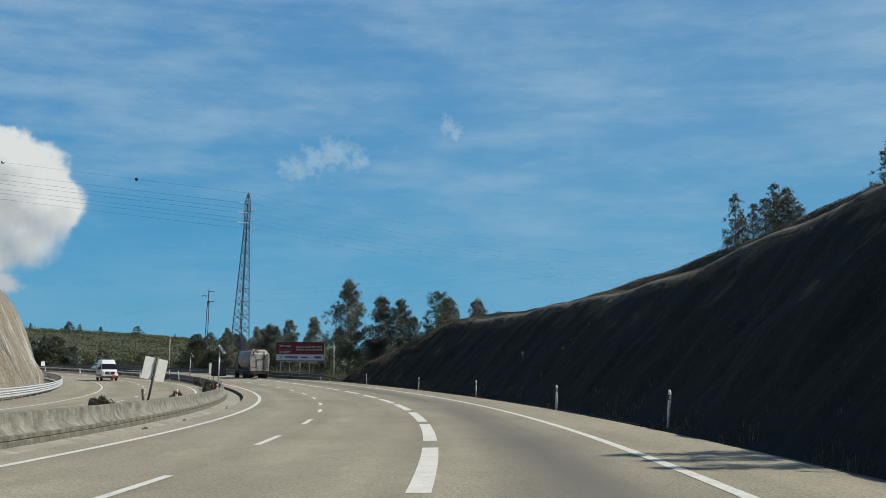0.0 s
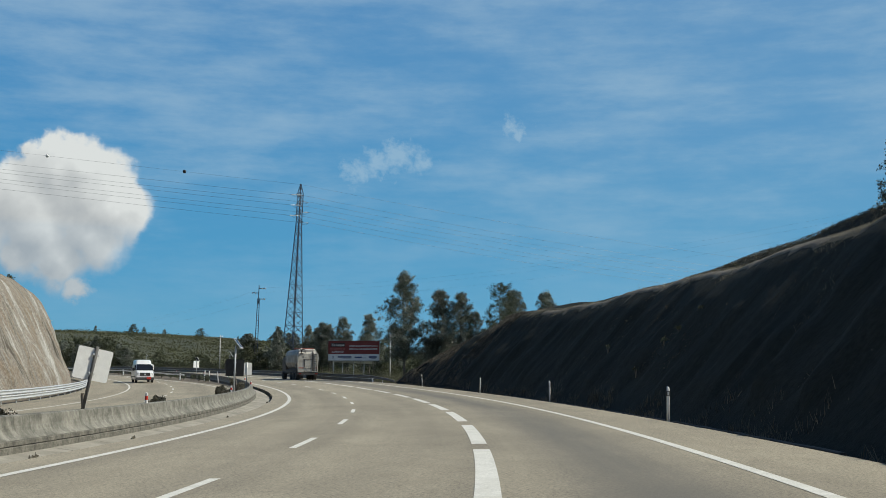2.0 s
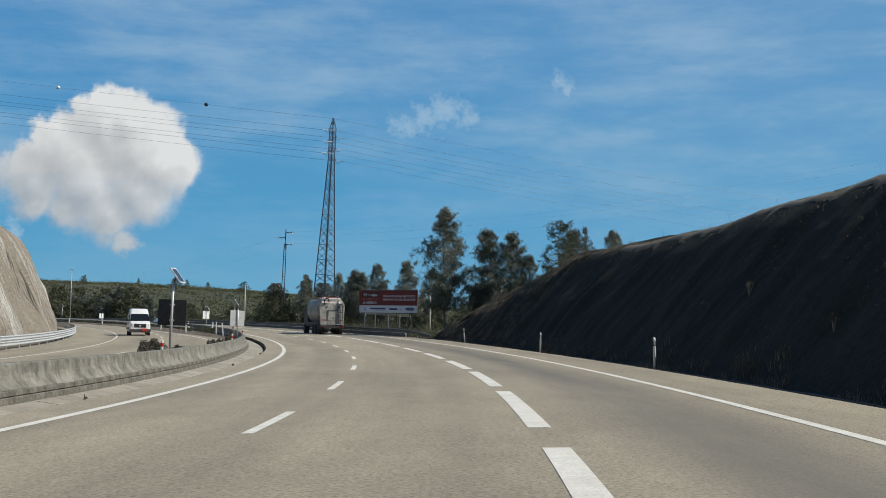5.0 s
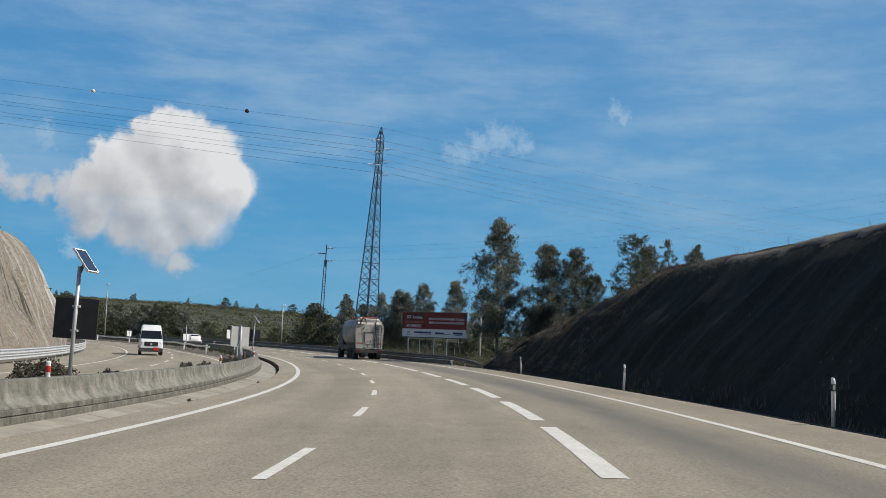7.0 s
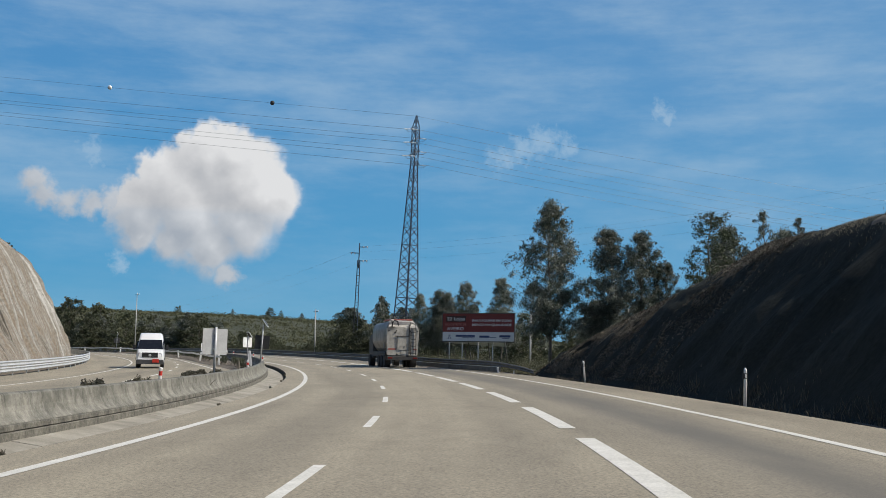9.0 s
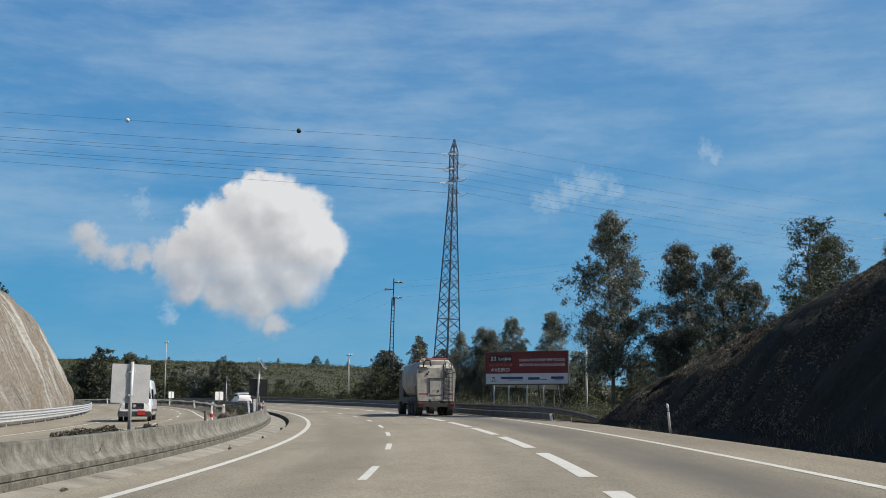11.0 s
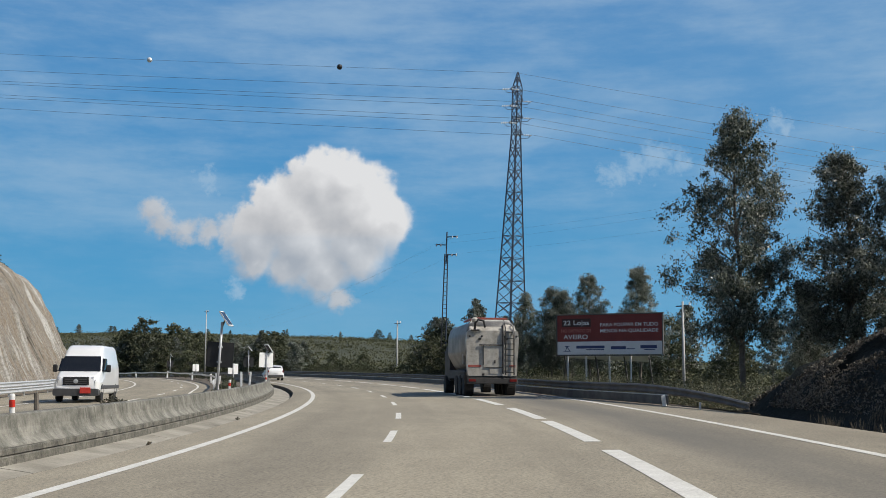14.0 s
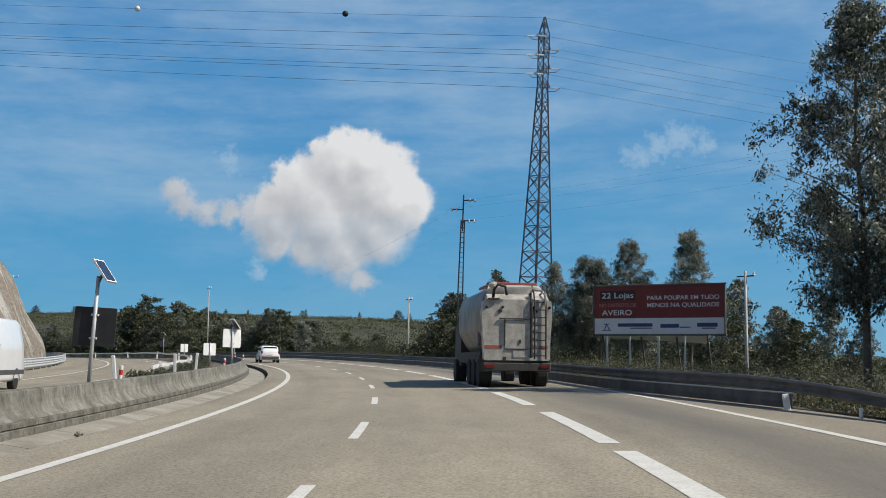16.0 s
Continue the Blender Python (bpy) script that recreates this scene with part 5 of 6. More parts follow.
    for x, w in ((-0.86, 0.62), (0.95, 0.30)):
        part("red_stripe", Shape().box((x, -0.004, 1.42), (w, 0.012, 0.11)), RUST_RED, ob)
    for x in (-1.10, -0.52, 0.60, 1.16):
        part("marker_lamp", Shape().lathe([(0.05, 0), (0.05, 0.03), (0.03, 0.045)], 10, Matrix.Translation((x, -0.005, 2.83)) @ pose(0, 0, 0, 90, 0, 0)), BLACK, ob)
    bump_ = part("bumper", Shape().box((0, 0.05, 0.72), (2.42, 0.16, 0.30), 0.03).box((0, 0.30, 0.92), (2.30, 0.5, 0.10), 0.02), CHASSIS, ob, "dark steel rear bumper")
    for x in (-0.98, 0.98):
        part("tail_lamp", Shape().box((x, -0.04, 0.74), (0.34, 0.03, 0.12), 0.01), LAMP_RED, bump_)
    part("plate_bar", Shape().box((-0.45, -0.008, 1.02), (0.12, 0.01, 0.10), 0.004), BLACK, ob)
    part("chassis_frame", Shape().box((0, 3.9, 0.78), (0.9, 7.6, 0.24), 0.02), CHASSIS, ob)
    for y in (1.15, 2.45, 3.75, 8.2):
        for side in (-1, 1):
            wheel(ob, side * 1.02, y, 0.50, 0.46, side)
    # Added dark box fills in the shade beneath the tank.
    part("underbody_shade", Shape().box((0, 3.4, 0.98), (2.05, 5.6, 0.52), 0.05), CHASSIS, ob, "dark box standing in for shade under the tank")
    for x, z in ((-0.62, 2.70), (0.66, 2.70)):
        part("lamp_bracket", Shape().box((x, -0.03, z), (0.13, 0.05, 0.10), 0.012), BLACK, ob)
    part("door_post", Shape().tube([(0.50, -0.06, 1.05), (0.50, -0.06, 3.0), (0.50, 0.12, 3.34)], 0.045, 8), CHASSIS, ob)
    part("grab_bar", Shape().tube([(0.98, -0.10, 2.9), (0.98, -0.10, 3.25), (0.86, -0.06, 3.42), (0.60, 0.0, 3.44)], 0.030, 8), TANK_GREY, ob)
    for side in (-1, 1):
        part("mudguard", Shape().box((side * 1.08, 1.8, 1.13), (0.36, 2.5, 0.06), 0.02).box((side * 1.08, 0.50, 0.85), (0.40, 0.03, 0.60), 0.01), CHASSIS, ob)
    part("side_box", Shape().box((-1.20, 1.3, 1.75), (0.12, 0.36, 0.52), 0.03), TANK_GREY, ob)
    cab = rounded([(-1.12, 0.7), (-1.12, 2.4), (-1.0, 2.8), (1.0, 2.8), (1.12, 2.4), (1.12, 0.7)], 0.15)
    body = part("cab", Shape().loft([[(x, y, 0.7 + (z - 0.7) * k) for x, z in cab] for y, k in ((7.1, 1.0), (8.6, 1.0), (9.1, 0.92))]), CHASSIS, ob, "dark cab hidden before the tank")
    part("windscreen", Shape().box((0, 9.06, 2.0), (2.0, 0.06, 0.75), 0.02), GLASS, body)
    return ob


def van():
    ob = thing("panel_van", "white high-roof panel van with dark lower bumper", "van", stand(146.5, -10.4, 0.0, 180 + 1.5))

    def section(y, w, z0, z1, roof):
        return [(x, y, z) for x, z in rounded([(-w, z0), (-w, z0 + 0.62), (-w * 0.985, z1 * 0.62), (-w * roof, z1), (w * roof, z1), (w * 0.985, z1 * 0.62), (w, z0 + 0.62), (w, z0)], 0.16)]
    rings = [section(2.92, 0.82, 0.42, 1.02, 0.86), section(2.85, 0.93, 0.34, 1.12, 0.90), section(2.35, 0.98, 0.32, 1.26, 0.92), section(1.95, 0.99, 0.32, 1.42, 0.92), section(1.30, 0.99, 0.32, 2.12, 0.84), section(1.02, 0.99, 0.32, 2.40, 0.80), section(0.60, 0.99, 0.32, 2.56, 0.78), section(-2.4, 0.99, 0.32, 2.58, 0.78), section(-2.85, 0.97, 0.34, 2.50, 0.78), section(-2.95, 0.90, 0.45, 2.36, 0.76)]
    body = part("body", Shape().loft(rings), VAN_WHITE, ob, smooth=True)
    part("windscreen", Shape().add([(-0.90, 2.12, 1.36), (0.90, 2.12, 1.36), (0.80, 1.46, 2.05), (-0.80, 1.46, 2.05), (-0.80, 1.93, 1.38), (0.80, 1.93, 1.38), (0.70, 1.20, 2.06), (-0.70, 1.20, 2.06)], [(0, 1, 2, 3), (7, 6, 5, 4), (0, 4, 5, 1), (1, 5, 6, 2), (2, 6, 7, 3), (3, 7, 4, 0)]), GLASS, ob, "dark windscreen")
    for side in (-1, 1):
        part("side_window", Shape().add([(side * x, y, z) for x, y, z in ((1.0, 1.80, 1.36), (1.0, 0.72, 1.36), (0.945, 0.72, 1.95), (0.955, 1.36, 1.95), (0.9, 1.80, 1.36), (0.9, 0.72, 1.36), (0.85, 0.72, 1.95), (0.85, 1.36, 1.95))], [(0, 1, 2, 3), (7, 6, 5, 4), (0, 4, 5, 1), (1, 5, 6, 2), (2, 6, 7, 3), (3, 7, 4, 0)]), GLASS, ob)
        mir = part("wing_mirror", Shape().box((side * 1.17, 1.62, 1.50), (0.20, 0.14, 0.34), 0.04), BLACK, ob)
        part("mirror_arm", Shape().beam((side * 0.96, 1.66, 1.40), (side * 1.12, 1.62, 1.42), 0.05), BLACK, mir)
        part("headlamp", Shape().loft([[(side * (0.72 + 0.13 * math.cos(a)), y, 0.92 + 0.20 * math.sin(a)) for a in [6.28319 * k / 12 for k in range(12)]] for y in (2.70, 2.90)]), LAMP_CLEAR, ob, smooth=True)
        part("side_cladding", Shape().box((side * 1.0, -0.2, 0.66), (0.04, 5.0, 0.16), 0.015), CLADDING, ob)
        for y in (2.0, -1.75):
            wheel(ob, side * 0.86, y, 0.34, 0.24, side)
            part("wheel_arch", Shape().loft([[(side * 1.0, y + r * math.cos(a), 0.34 + r * math.sin(a)) for a in [math.pi * k / 10 for k in range(11)]] for r in (0.36, 0.46)], closed=False), CLADDING, ob)
    grille = part("grille", Shape().box((0, 2.915, 0.93), (1.12, 0.05, 0.36), 0.03), BLACK, ob)
    for k in range(3):
        part("grille_bar", Shape().box((0, 2.945, 0.81 + 0.09 * k), (0.92, 0.02, 0.025), 0.006), CLADDING, grille)
    part("emblem", Shape().lathe([(0.10, 0), (0.10, 0.02), (0.03, 0.03)], 16, Matrix.Translation((0, 2.94, 0.92)) @ pose(0, 0, 0, -90, 0, 0)), GALVANISED, grille)
    part("front_bumper", Shape().loft([[(x, y, z) for x, z in rounded([(-0.97, 0.28), (-0.97, 0.60), (0.97, 0.60), (0.97, 0.28)], 0.10)] for y in (2.35, 2.90, 2.97)]), CLADDING, ob, "dark grey front bumper")
    part("plate_bar", Shape().box((-0.42, 3.01, 0.52), (0.46, 0.02, 0.26), 0.02), RED_REFLECTOR, ob, "small red board on the bumper")
    part("roof_mark", Shape().box((0, 0.84, 2.42), (0.10, 0.06, 0.05), 0.01), BLACK, ob)
    part("wiper_cowl", Shape().box((0, 2.04, 1.36), (1.60, 0.10, 0.04), 0.01), BLACK, ob)


def car():
    ob = thing("white_car", "small white car seen from behind on the road", "car", stand(214.0, 1.9, 0.0))

    def section(y, w, z0, z1):
        return [(x, y, z) for x, z in rounded([(-w, z0), (-w, z0 + 0.42), (-w * 0.80, z1), (w * 0.80, z1), (w, z0 + 0.42), (w, z0)], 0.14)]
    part("body", Shape().loft([section(0.0, 0.80, 0.35, 0.95), section(0.08, 0.88, 0.28, 1.10), section(0.45, 0.90, 0.26, 1.50), section(1.2, 0.90, 0.25, 1.58), section(2.4, 0.90, 0.25, 1.54), section(3.2, 0.90, 0.25, 1.02), section(4.2, 0.86, 0.28, 0.90), section(4.35, 0.78, 0.36, 0.72)]), VAN_WHITE, ob, smooth=True)
    part("rear_window", Shape().add([(-0.66, 0.10, 1.10), (0.66, 0.10, 1.10), (0.60, 0.40, 1.46), (-0.60, 0.40, 1.46), (-0.62, 0.22, 1.08), (0.62, 0.22, 1.08), (0.56, 0.5, 1.44), (-0.56, 0.5, 1.44)], [(0, 1, 2, 3), (7, 6, 5, 4), (0, 4, 5, 1), (1, 5, 6, 2), (2, 6, 7, 3), (3, 7, 4, 0)]), GLASS, ob)
    for side in (-1, 1):
        part("side_window", Shape().box((side * 0.83, 1.6, 1.25), (0.10, 2.0, 0.32), 0.04), GLASS, ob)
        part("tail_lamp", Shape().box((side * 0.76, 0.05, 0.95), (0.16, 0.08, 0.22), 0.02), LAMP_RED, ob)
        for y in (0.8, 3.4):
            wheel(ob, side * 0.80, y, 0.32, 0.22, side)
    part("rear_bumper", Shape().box((0, 0.0, 0.45), (1.60, 0.14, 0.28), 0.05), CLADDING, ob)
    part("plate_bar", Shape().box((0, -0.04, 0.78), (0.46, 0.02, 0.10), 0.005), WHITE_PLASTIC, ob)


tank_truck()
van()
car()


# ---- low plants ----
def blades(name, places, height, material, label, category, gen, lean=0.35):
    """Thin upright blades and stalks, one mesh of many."""
    n = len(places)
    p = np.array(places)
    d = gen.normal(size=(n, 3)) * lean
    d[:, 2] = 1.0
    d /= np.linalg.norm(d, axis=1)[:, None]
    h = height * gen.uniform(0.4, 1.3, (n, 1))
    b = np.cross(d, gen.normal(size=(n, 3)))
    b /= np.linalg.norm(b, axis=1)[:, None]
    w = 0.005 + 0.006 * gen.random((n, 1))
    v = np.empty((n, 4, 3), dtype=np.float32)
    v[:, 0], v[:, 1] = p - b * w, p + b * w
    v[:, 2], v[:, 3] = p + d * h + b * w * 0.2, p + d * h - b * w * 0.2
    me = bpy.data.meshes.new(name)
    me.from_pydata(v.reshape(-1, 3).tolist(), [], [(4 * i, 4 * i + 1, 4 * i + 2, 4 * i + 3) for i in range(n)])
    me.materials.append(material)
    return tagged(new(name, me), label, category, kind="stuff")


def bank_spot(s, u, dz=0.0):
    return spot(s, u, bank_z(s, u) + dz)


g2 = np.random.default_rng(21)
tuft = []
for k in range(420):
    s, u = g2.uniform(-20, 121), 13.55 + abs(g2.normal()) * 0.4
    if noise.noise((s * 0.22, 3.0, 7.0)) < -0.02:
        continue
    for j in range(int(g2.integers(6, 30))):
        tuft.append(bank_spot(s + g2.normal() * 0.25, u + g2.normal() * 0.15)[:])
blades("verge_grass", tuft, 0.27, DEAD_STALK, "dry brown stalks along the foot of cutting", "grass", g2, 0.3)
tuft = []
for k in range(2600):
    s = g2.uniform(-20, 113)
    u = brow(s) + g2.uniform(-0.35, 0.7)
    for j in range(16):
        tuft.append(bank_spot(s + g2.normal() * 0.25, u + g2.normal() * 0.2, -0.05)[:])
blades("crest_grass", tuft, 0.09, DRY_GRASS, "dry grass fringe along the upper edge of cutting", "grass", g2, 0.5)
tuft = []
for k in range(26):
    s = g2.uniform(0, 100)
    u = brow(s) + g2.uniform(-0.2, 1.2)
    for j in range(3):
        tuft.append(bank_spot(s + g2.normal() * 0.10, u + g2.normal() * 0.10, -0.05)[:])
blades("crest_stalks", tuft, 0.5, DEAD_STALK, "single tall dead stalks standing on the cutting's edge", "grass", g2, 0.22)
tuft = []
for k in range(500):
    s, v = g2.uniform(0, 118), g2.uniform(0.1, 1.0)
    u = TOE + v * crest(s) / SLOPE
    for j in range(8):
        tuft.append(bank_spot(s + g2.normal() * 0.2, u + g2.normal() * 0.2, -0.1)[:])
blades("slope_grass", tuft, 0.1, DEAD_STALK, "sparse brown weeds scattered over the soil slope", "grass", g2)


tuft = []
for s0, u0, n0 in ((58.2, 14.1, 90), (59.4, 14.2, 60), (55.0, 13.95, 40), (62.5, 14.0, 45), (74.5, 14.0, 60), (77.0, 14.1, 50), (80.5, 14.0, 70), (91.0, 14.0, 50), (96.0, 14.1, 60)):
    for j in range(n0):
        tuft.append(bank_spot(s0 + g2.normal() * 0.4, u0 + g2.normal() * 0.12, -0.03)[:])
blades("tall_weeds", tuft, 0.42, DEAD_STALK, "taller dry weeds at the foot of the cutting", "grass", g2, 0.4)


def low_bush(s, u, dz, w, h, n, material=None, label="low dark green bush behind the median barrier", seed=0):
    g = np.random.default_rng(seed)
    c = g.normal(size=(n, 3))
    c *= (g.random((n, 1)) ** 0.4) / np.linalg.norm(c, axis=1)[:, None]
    bumps = 0.75 + 0.25 * np.sin(c[:, 1] * 7 + seed) * np.cos(c[:, 0] * 5 + 2 * seed)
    c = c * np.array([min(0.30, w * 0.35), w * 0.60, h * 0.42]) * bumps[:, None] + np.array([0, 0, h * 0.55])
    ob = thing("low_bush", label, "bush", stand(s, u, dz), "low bushes")
    part("foliage", leaf_mesh("foliage", c, 0.05 if h > 0.3 else 0.06, material or FAR_LEAF, 0.0, 0.35, g), None, ob)
    st = Shape()
    for k in range(6):
        st.tube([(0, 0, -0.2), tuple(g.normal(size=3) * np.array([w * 0.1, w * 0.25, 0.05]) + np.array([0, 0, h * 0.6]))], [0.02, 0.006], 5, False)
    part("stems", st, BARK, ob)


for k, (s, w, h) in enumerate(((31.8, 3.0, 1.06), (48.0, 2.6, 0.98), (66.4, 4.2, 1.16), (71.8, 2.0, 0.84), (83.2, 2.6, 0.90), (87.7, 2.6, 0.86), (97.0, 7.6, 0.90), (102.5, 2.6, 0.86), (14.0, 2.2, 1.0), (118.0, 1.6, 0.9))):
    low_bush(s, -3.15, 0.0, w, h, int(2600 * w), SCRUB_LEAF, seed=k)
for k in range(34):
    low_bush(141 + 5.2 * k, -2.6 - 0.78 * median_wide(141 + 5.2 * k) + 0.15 * (k % 3), 0.0, 5.2, 0.90, 2800, label="dark low hedge bush on the median strip", seed=100 + k)
# pale weeds on the slope of the cutting
for k, (s, u) in enumerate(((52.8, 17.44), (53.6, 16.74), (54.3, 16.31), (55.0, 15.26), (64.7, 16.29), (57.9, 20.6))):
    low_bush(s, u - 0.1, bank_z(s, u) - 0.05, 0.6, 0.30, 60, BUSH_LEAF, "small pale weed on the soil slope", seed=400 + k)
# weeds in the gutter
for k, (s, w) in enumerate(((29, 0.35), (36.0, 0.25), (51, 0.2), (72, 0.25), (88.5, 0.3), (104, 0.25), (113, 0.2), (124, 0.3))):
    low_bush(s, -1.12, -0.05, w * 0.7, 0.10, 40, DRY_GRASS, "tiny dry weed growing in the gutter joint", seed=300 + k)
# shrubs on top of the rock and on the cutting
for k in range(34):
    s = 96 + 6.3 * k + g2.uniform(-2, 2)
    q = 0.20 + 0.16 * g2.random()
    plant(BUSHY[k % 3], "rock_top_shrub", "dark shrub growing on top of the rock", "bush", spot(s, -24.6 - g2.uniform(0, 1.5), 10.1), (q, q, q * 1.1), k * 50.0, "shrubs on the rock")


def scatter(name, label, n, size, material, pick, g, hang=0.0, slim=0.34):
    c = np.array([pick(g) for _ in range(n)])
    me = leaf_mesh(name, c, size, material, hang, slim, g)
    return tagged(new(name, me), label, "undergrowth", kind="stuff")


def clumps(spots, g, spread, high):
    def pick(_):
        q = spots[int(g.integers(len(spots)))]
        d = g.normal(size=3)
        return (q[0] + d[0] * spread, q[1] + d[1] * spread, q[2] + abs(d[2]) * high)
    return pick


g3 = np.random.default_rng(33)
spots = [land_spot(g3.uniform(126, 330), 15.5 + 26 * g3.random() ** 1.6)[:] for _ in range(620)]
scatter("undergrowth", "tangled green and brown scrub under the trees", 260000, 0.075, GREEN_SCRUB, clumps(spots, g3, 0.8, 0.62), g3)


def under_rail(g):
    s = g.uniform(127, 330)
    far_side = g.random() ** 1.3
    return spot(s, flare(s) + 0.30 + (15.4 - flare(s)) * far_side, -0.05 + (0.35 + 0.55 * far_side) * g.random() ** 1.4)[:]


scatter("rail_scrub", "low dark scrub and dead stalks behind the guard rail", 150000, 0.075, GREEN_SCRUB, under_rail, g3)


def on_slope(g):
    """Pale crumbled soil lying in two drifts on the slope."""
    s = 55 + 6 * g.normal() * 0.5 if g.random() < 0.6 else 70 + 3 * g.normal()
    v = 0.55 + 0.10 * g.normal() + (s - 58) * 0.02
    return bank_spot(s, TOE + min(max(v, 0.1), 0.9) * crest(s) / SLOPE, 0.03)[:]


scatter("slope_debris", "pale crumbled stones and soil on the dark slope", 420, 0.07, DEAD_STALK, on_slope, g3, 0.0, 0.4)


def behind_crest(g):
    s = g.uniform(8, 70)
    return bank_spot(s, brow(s) + 1.2 + 3.2 * g.random(), abs(g.normal()) * 0.04)[:]


scatter("crest_scrub", "dark brown heather behind the edge of the cutting", 45000, 0.055, SCRUB_LEAF, behind_crest, g3)


def on_nose(g):
    """A place on the sunlit end of the cutting, in drifts."""
    while True:
        s, u = g.uniform(100, 127), 14.1 + 9 * g.random()
        if u < TOE + (steep(s) - 0.5 * g.random()) / SLOPE and s < 119 + 4 * g.random() and g.random() < 0.75:
            continue
        if noise.noise((s * 0.8, u * 0.8, 5.0)) + 0.35 * noise.noise((s * 3.1, u * 3.1, 8.0)) > -0.25 * g.random() - 0.12:
            return bank_spot(s, u, abs(g.normal()) * 0.05)[:]


scatter("leaf_litter", "brown leaf litter and twigs on the sunlit end of cutting", 210000, 0.065, LITTER, on_nose, g3)
far = []
while len(far) < 5200:
    az, d = radians(g3.uniform(-52, 6)), g3.uniform(330, 1150)
    x, y = d * math.sin(az), d * math.cos(az)
    r, th = math.hypot(x - CX, y - CY) - RL, math.atan2(y - CY, x - CX)
    if r > 60:
        far.append((x, y, land_z(th * RR, r)))
scatter("far_woods", "distant dark green woodland covering the hillside", 260000, 0.7, HILL_LEAF, clumps(far, g3, 3.6, 0.9), g3, 0.0, 0.5)


# ---- clouds: a far sheet of sky with cirrus and one cumulus ----
def cloud_material():
    m = bpy.data.materials.new("cloud")
    m.use_nodes = True
    n, l = m.node_tree.nodes, m.node_tree.links
    n.remove(n["Principled BSDF"])
    pos = n.new("ShaderNodeTexCoord").outputs["UV"]          # azimuth and elevation in degrees

    def maths(op, a, b=None, c=None, clamp=False):
        q = n.new("ShaderNodeMath")
        q.operation, q.use_clamp = op, clamp
        for k, v in enumerate((a, b, c)):
            if v is None:
                continue
            if hasattr(v, "links"):
                l.new(v, q.inputs[k])
            else:
                q.inputs[k].default_value = v
        return q.outputs[0]

    def fall(x, lo, hi, a=0.0, b=1.0):
        q = n.new("ShaderNodeMapRange")
        q.interpolation_type = "SMOOTHSTEP"
        for key, v in (("From Min", lo), ("From Max", hi), ("To Min", a), ("To Max", b)):
            q.inputs[key].default_value = v
        l.new(x, q.inputs["Value"])
        return q.outputs[0]

    def vec(op, a, b):
        q = n.new("ShaderNodeVectorMath")
        q.operation = op
        for k, v in enumerate((a, b)):
            if hasattr(v, "links"):
                l.new(v, q.inputs[k])
            else:
                q.inputs[k].default_value = v
        return q.outputs["Value"] if op == "DISTANCE" else q.outputs["Vector"]

    def blobs(items, at):
        total = None
        for az, el, r in items:
            v = maths("SUBTRACT", 1.0, maths("DIVIDE", vec("DISTANCE", at, (az, el, 0)), r))
            total = v if total is None else maths("SMOOTH_MAX", total, v, 0.25)
        return total

    def warped(at, scale, amount):
        w = noise_tex(n, l, at, scale, 5, 0.6)
        return vec("ADD", at, vec("MULTIPLY", vec("SUBTRACT", w.outputs["Color"], (0.5, 0.5, 0.5)), (amount, amount, 0)))

    CUMULUS = [(-21.9, 7.8, 1.65), (-23.6, 9.9, 1.7), (-24.9, 9.8, 1.9), (-23.2, 8.6, 2.45), (-22.3, 7.9, 2.2), (-26.6, 7.9, 2.4), (-28.0, 6.8, 2.0), (-25.8, 6.6, 2.4), (-23.2, 6.7, 2.2), (-24.6, 5.4, 1.7), (-26.6, 5.6, 1.3), (-27.9, 5.7, 0.9)]
    FLECK = [(-30.5, 9.6, 1.25), (-28.9, 4.5, 0.9)]
    ARM = [(-29.3, 7.4, 1.15), (-30.4, 7.2, 0.95), (-31.5, 7.15, 0.9), (-32.5, 7.5, 1.0), (-33.0, 8.2, 0.9), (-23.9, 4.1, 0.95)]

    def heap(at, scale=0.9, detail=6, amount=0.75):
        bent = warped(warped(at, 0.45, 1.0), 1.5, 0.35)
        billow = noise_tex(n, l, at, scale, detail, 0.52)
        return maths("ADD", blobs(CUMULUS, bent), maths("MULTIPLY", maths("SUBTRACT", billow.outputs[0], 0.5), amount))
    height = n.new("ShaderNodeSeparateXYZ")
    l.new(pos, height.inputs[0])
    core = heap(pos)
    body = heap(pos, 0.55, 4, 0.6)
    toward = heap(vec("ADD", pos, (0.55, 0.75, 0.0)), 0.55, 4, 0.6)
    cum = maths("MAXIMUM", maths("MULTIPLY", fall(core, -0.05, 0.55), 0.9), maths("MULTIPLY", fall(core, 0.0, 0.26), fall(height.outputs[1], 5.0, 7.5)))
    arm = maths("ADD", blobs(ARM, warped(warped(pos, 0.7, 0.7), 2.0, 0.4)), maths("MULTIPLY", maths("SUBTRACT", noise_tex(n, l, pos, 1.6, 6, 0.6).outputs[0], 0.5), 1.1))
    cum = maths("MAXIMUM", cum, maths("MULTIPLY", fall(arm, 0.05, 0.75), 0.85))
    wisp = noise_tex(n, l, pos, 1.5, 8, 0.68)
    SMALL = [(-10.2, 10.1, 1.2), (-9.2, 10.6, 1.3), (-8.0, 10.9, 1.5), (-6.7, 10.7, 1.1), (-2.0, 12.4, 1.0)]
    torn = warped(pos, 0.9, 1.8)
    sm = maths("MULTIPLY", fall(maths("ADD", blobs(SMALL + FLECK, torn), maths("MULTIPLY", maths("SUBTRACT", wisp.outputs[0], 0.5), 2.0)), 0.1, 1.0), 0.55)
    veil = noise_tex(n, l, pos, 0.16, 7, 0.62, (0.42, 1.25, 1.0))
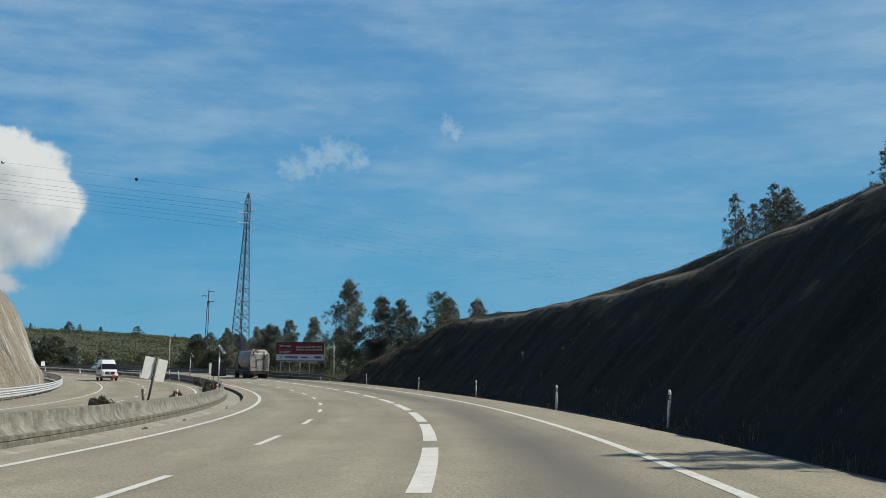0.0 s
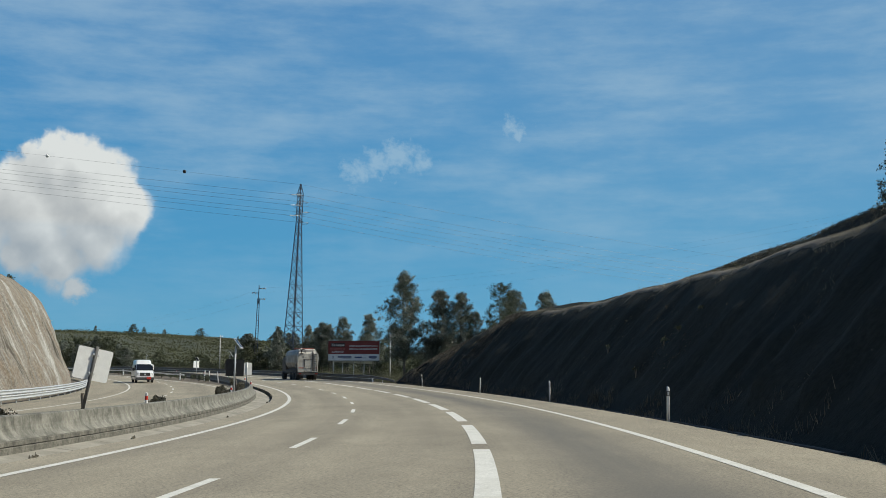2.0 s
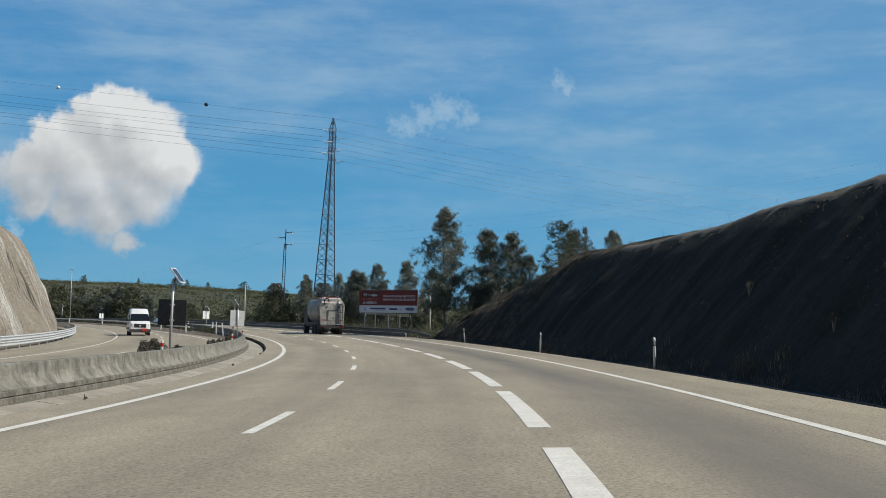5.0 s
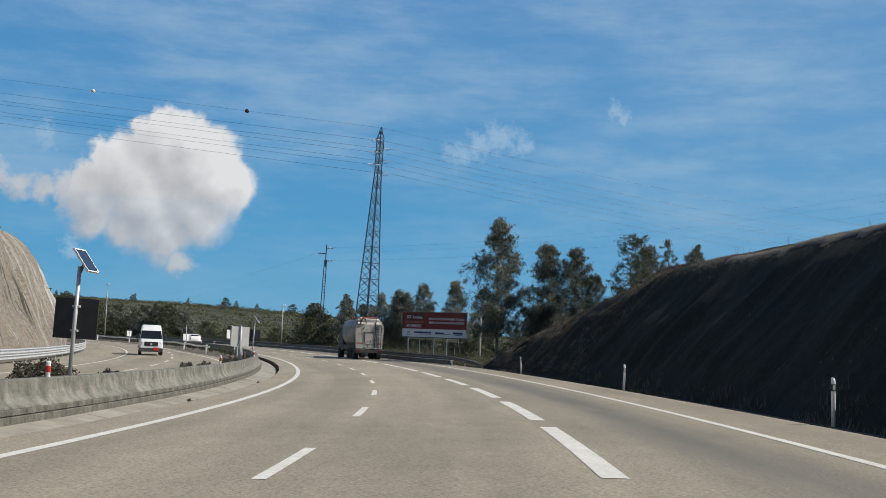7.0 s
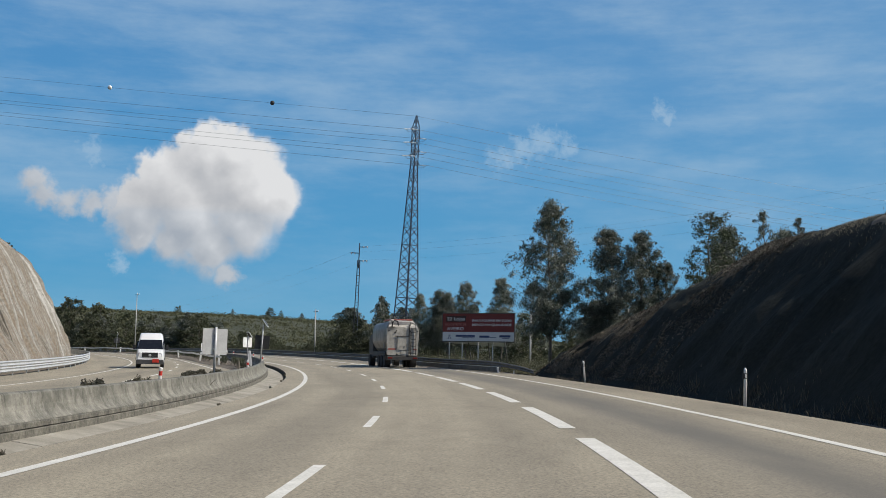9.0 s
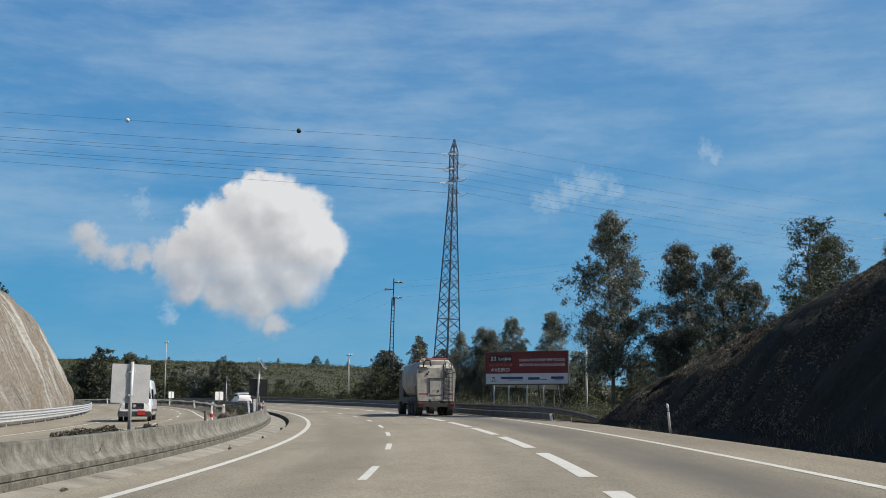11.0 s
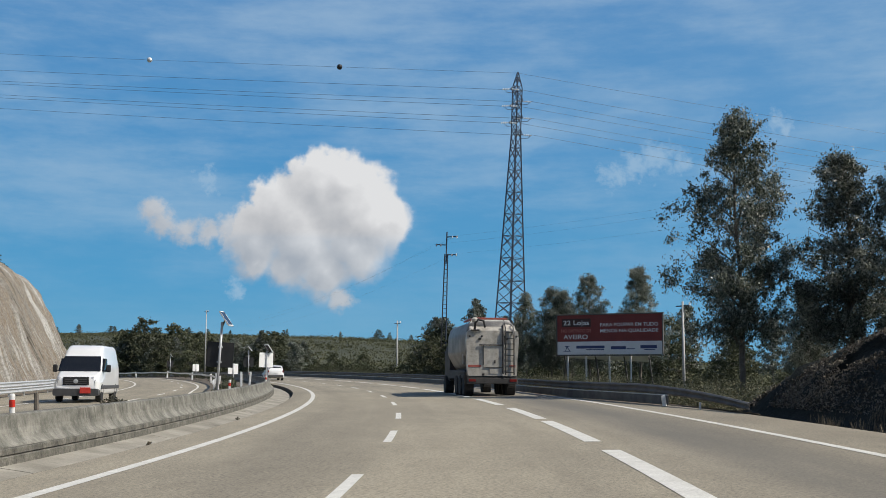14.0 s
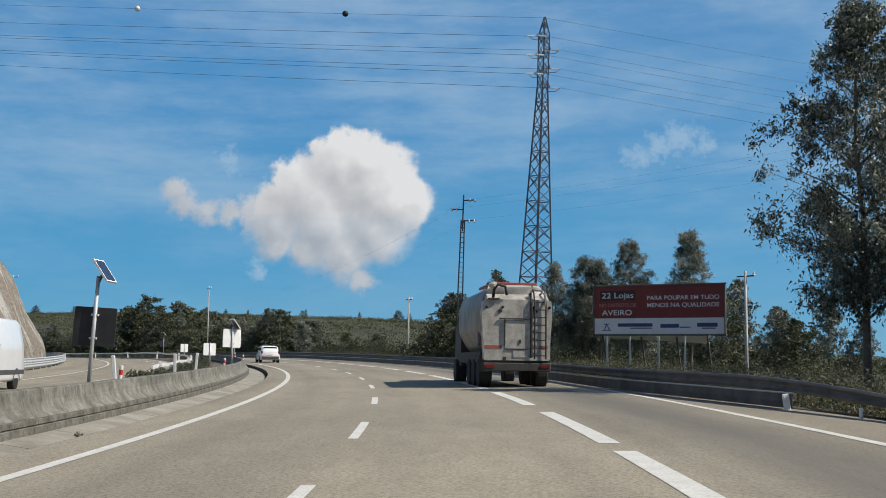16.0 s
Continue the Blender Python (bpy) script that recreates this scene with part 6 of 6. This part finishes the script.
    thin = noise_tex(n, l, pos, 0.5, 6, 0.6, (0.22, 1.3, 1.0))
    cir = maths("MULTIPLY", fall(maths("ADD", maths("MULTIPLY", veil.outputs[0], 0.72), maths("MULTIPLY", thin.outputs[0], 0.30)), 0.40, 0.70), fall(height.outputs[1], 2.0, 11.0, 0.16, 0.52))
    soft = maths("MAXIMUM", cir, sm)
    grey = noise_tex(n, l, warped(pos, 0.6, 1.0), 0.55, 5, 0.55)
    lit = maths("MULTIPLY_ADD", maths("SUBTRACT", body, toward), 0.70, 0.55)
    lit = maths("ADD", lit, maths("MULTIPLY", maths("SUBTRACT", grey.outputs[0], 0.5), 0.20))
    lit = maths("ADD", lit, fall(core, 0.1, 0.9, 0.12, -0.10))
    lit = maths("ADD", lit, fall(maths("MULTIPLY_ADD", height.outputs[0], 0.45, height.outputs[1]), -8.0, 1.0, -0.10, 0.22))
    shade = ramp(n, [(0.18, (0.40, 0.425, 0.465)), (0.45, (0.50, 0.515, 0.54)), (0.68, (0.60, 0.610, 0.628)), (0.95, (0.74, 0.748, 0.758))])
    l.new(lit, shade.inputs[0])
    air = ramp(n, [(0.0, (0.150, 0.395, 0.580)), (0.22, (0.086, 0.330, 0.580)), (0.55, (0.080, 0.280, 0.550)), (1.0, (0.085, 0.240, 0.505))])
    up = n.new("ShaderNodeMapRange")
    up.inputs["From Min"].default_value, up.inputs["From Max"].default_value = 0.0, 22.0
    l.new(height.outputs[1], up.inputs["Value"])
    l.new(up.outputs[0], air.inputs[0])
    pale = mixc(n, l, fall(height.outputs[0], -24.0, 12.0, 0.0, 0.16), air.outputs[0], (0.34, 0.52, 0.68))
    clear = mixc(n, l, soft, pale, (0.42, 0.56, 0.69))
    col = mixc(n, l, cum, clear, shade.outputs[0])
    em = n.new("ShaderNodeEmission")
    l.new(col, em.inputs["Color"])
    em.inputs["Strength"].default_value = 1.0
    l.new(em.outputs[0], n["Material Output"].inputs["Surface"])
    return m


def cloud_sheet():
    sh = Shape()
    sh.uv = []
    azs, els = [-75 + 3.0 * k for k in range(43)], [-0.5 + 1.5 * k for k in range(30)]
    for az in azs:
        for el in els:
            a, e = radians(az), radians(el)
            sh.v.append((4300 * math.sin(a) * math.cos(e), 60 + 4300 * math.cos(a) * math.cos(e), 4300 * math.sin(e)))
            sh.uv.append((az, el))
    w = len(els)
    sh.f = [(i * w + k, i * w + k + 1, (i + 1) * w + k + 1, (i + 1) * w + k) for i in range(len(azs) - 1) for k in range(w - 1)]
    structure("backdrop_clouds", sh, cloud_material(), "blue sky with a bright cumulus cloud and thin cirrus", "sky", True)


cloud_sheet()
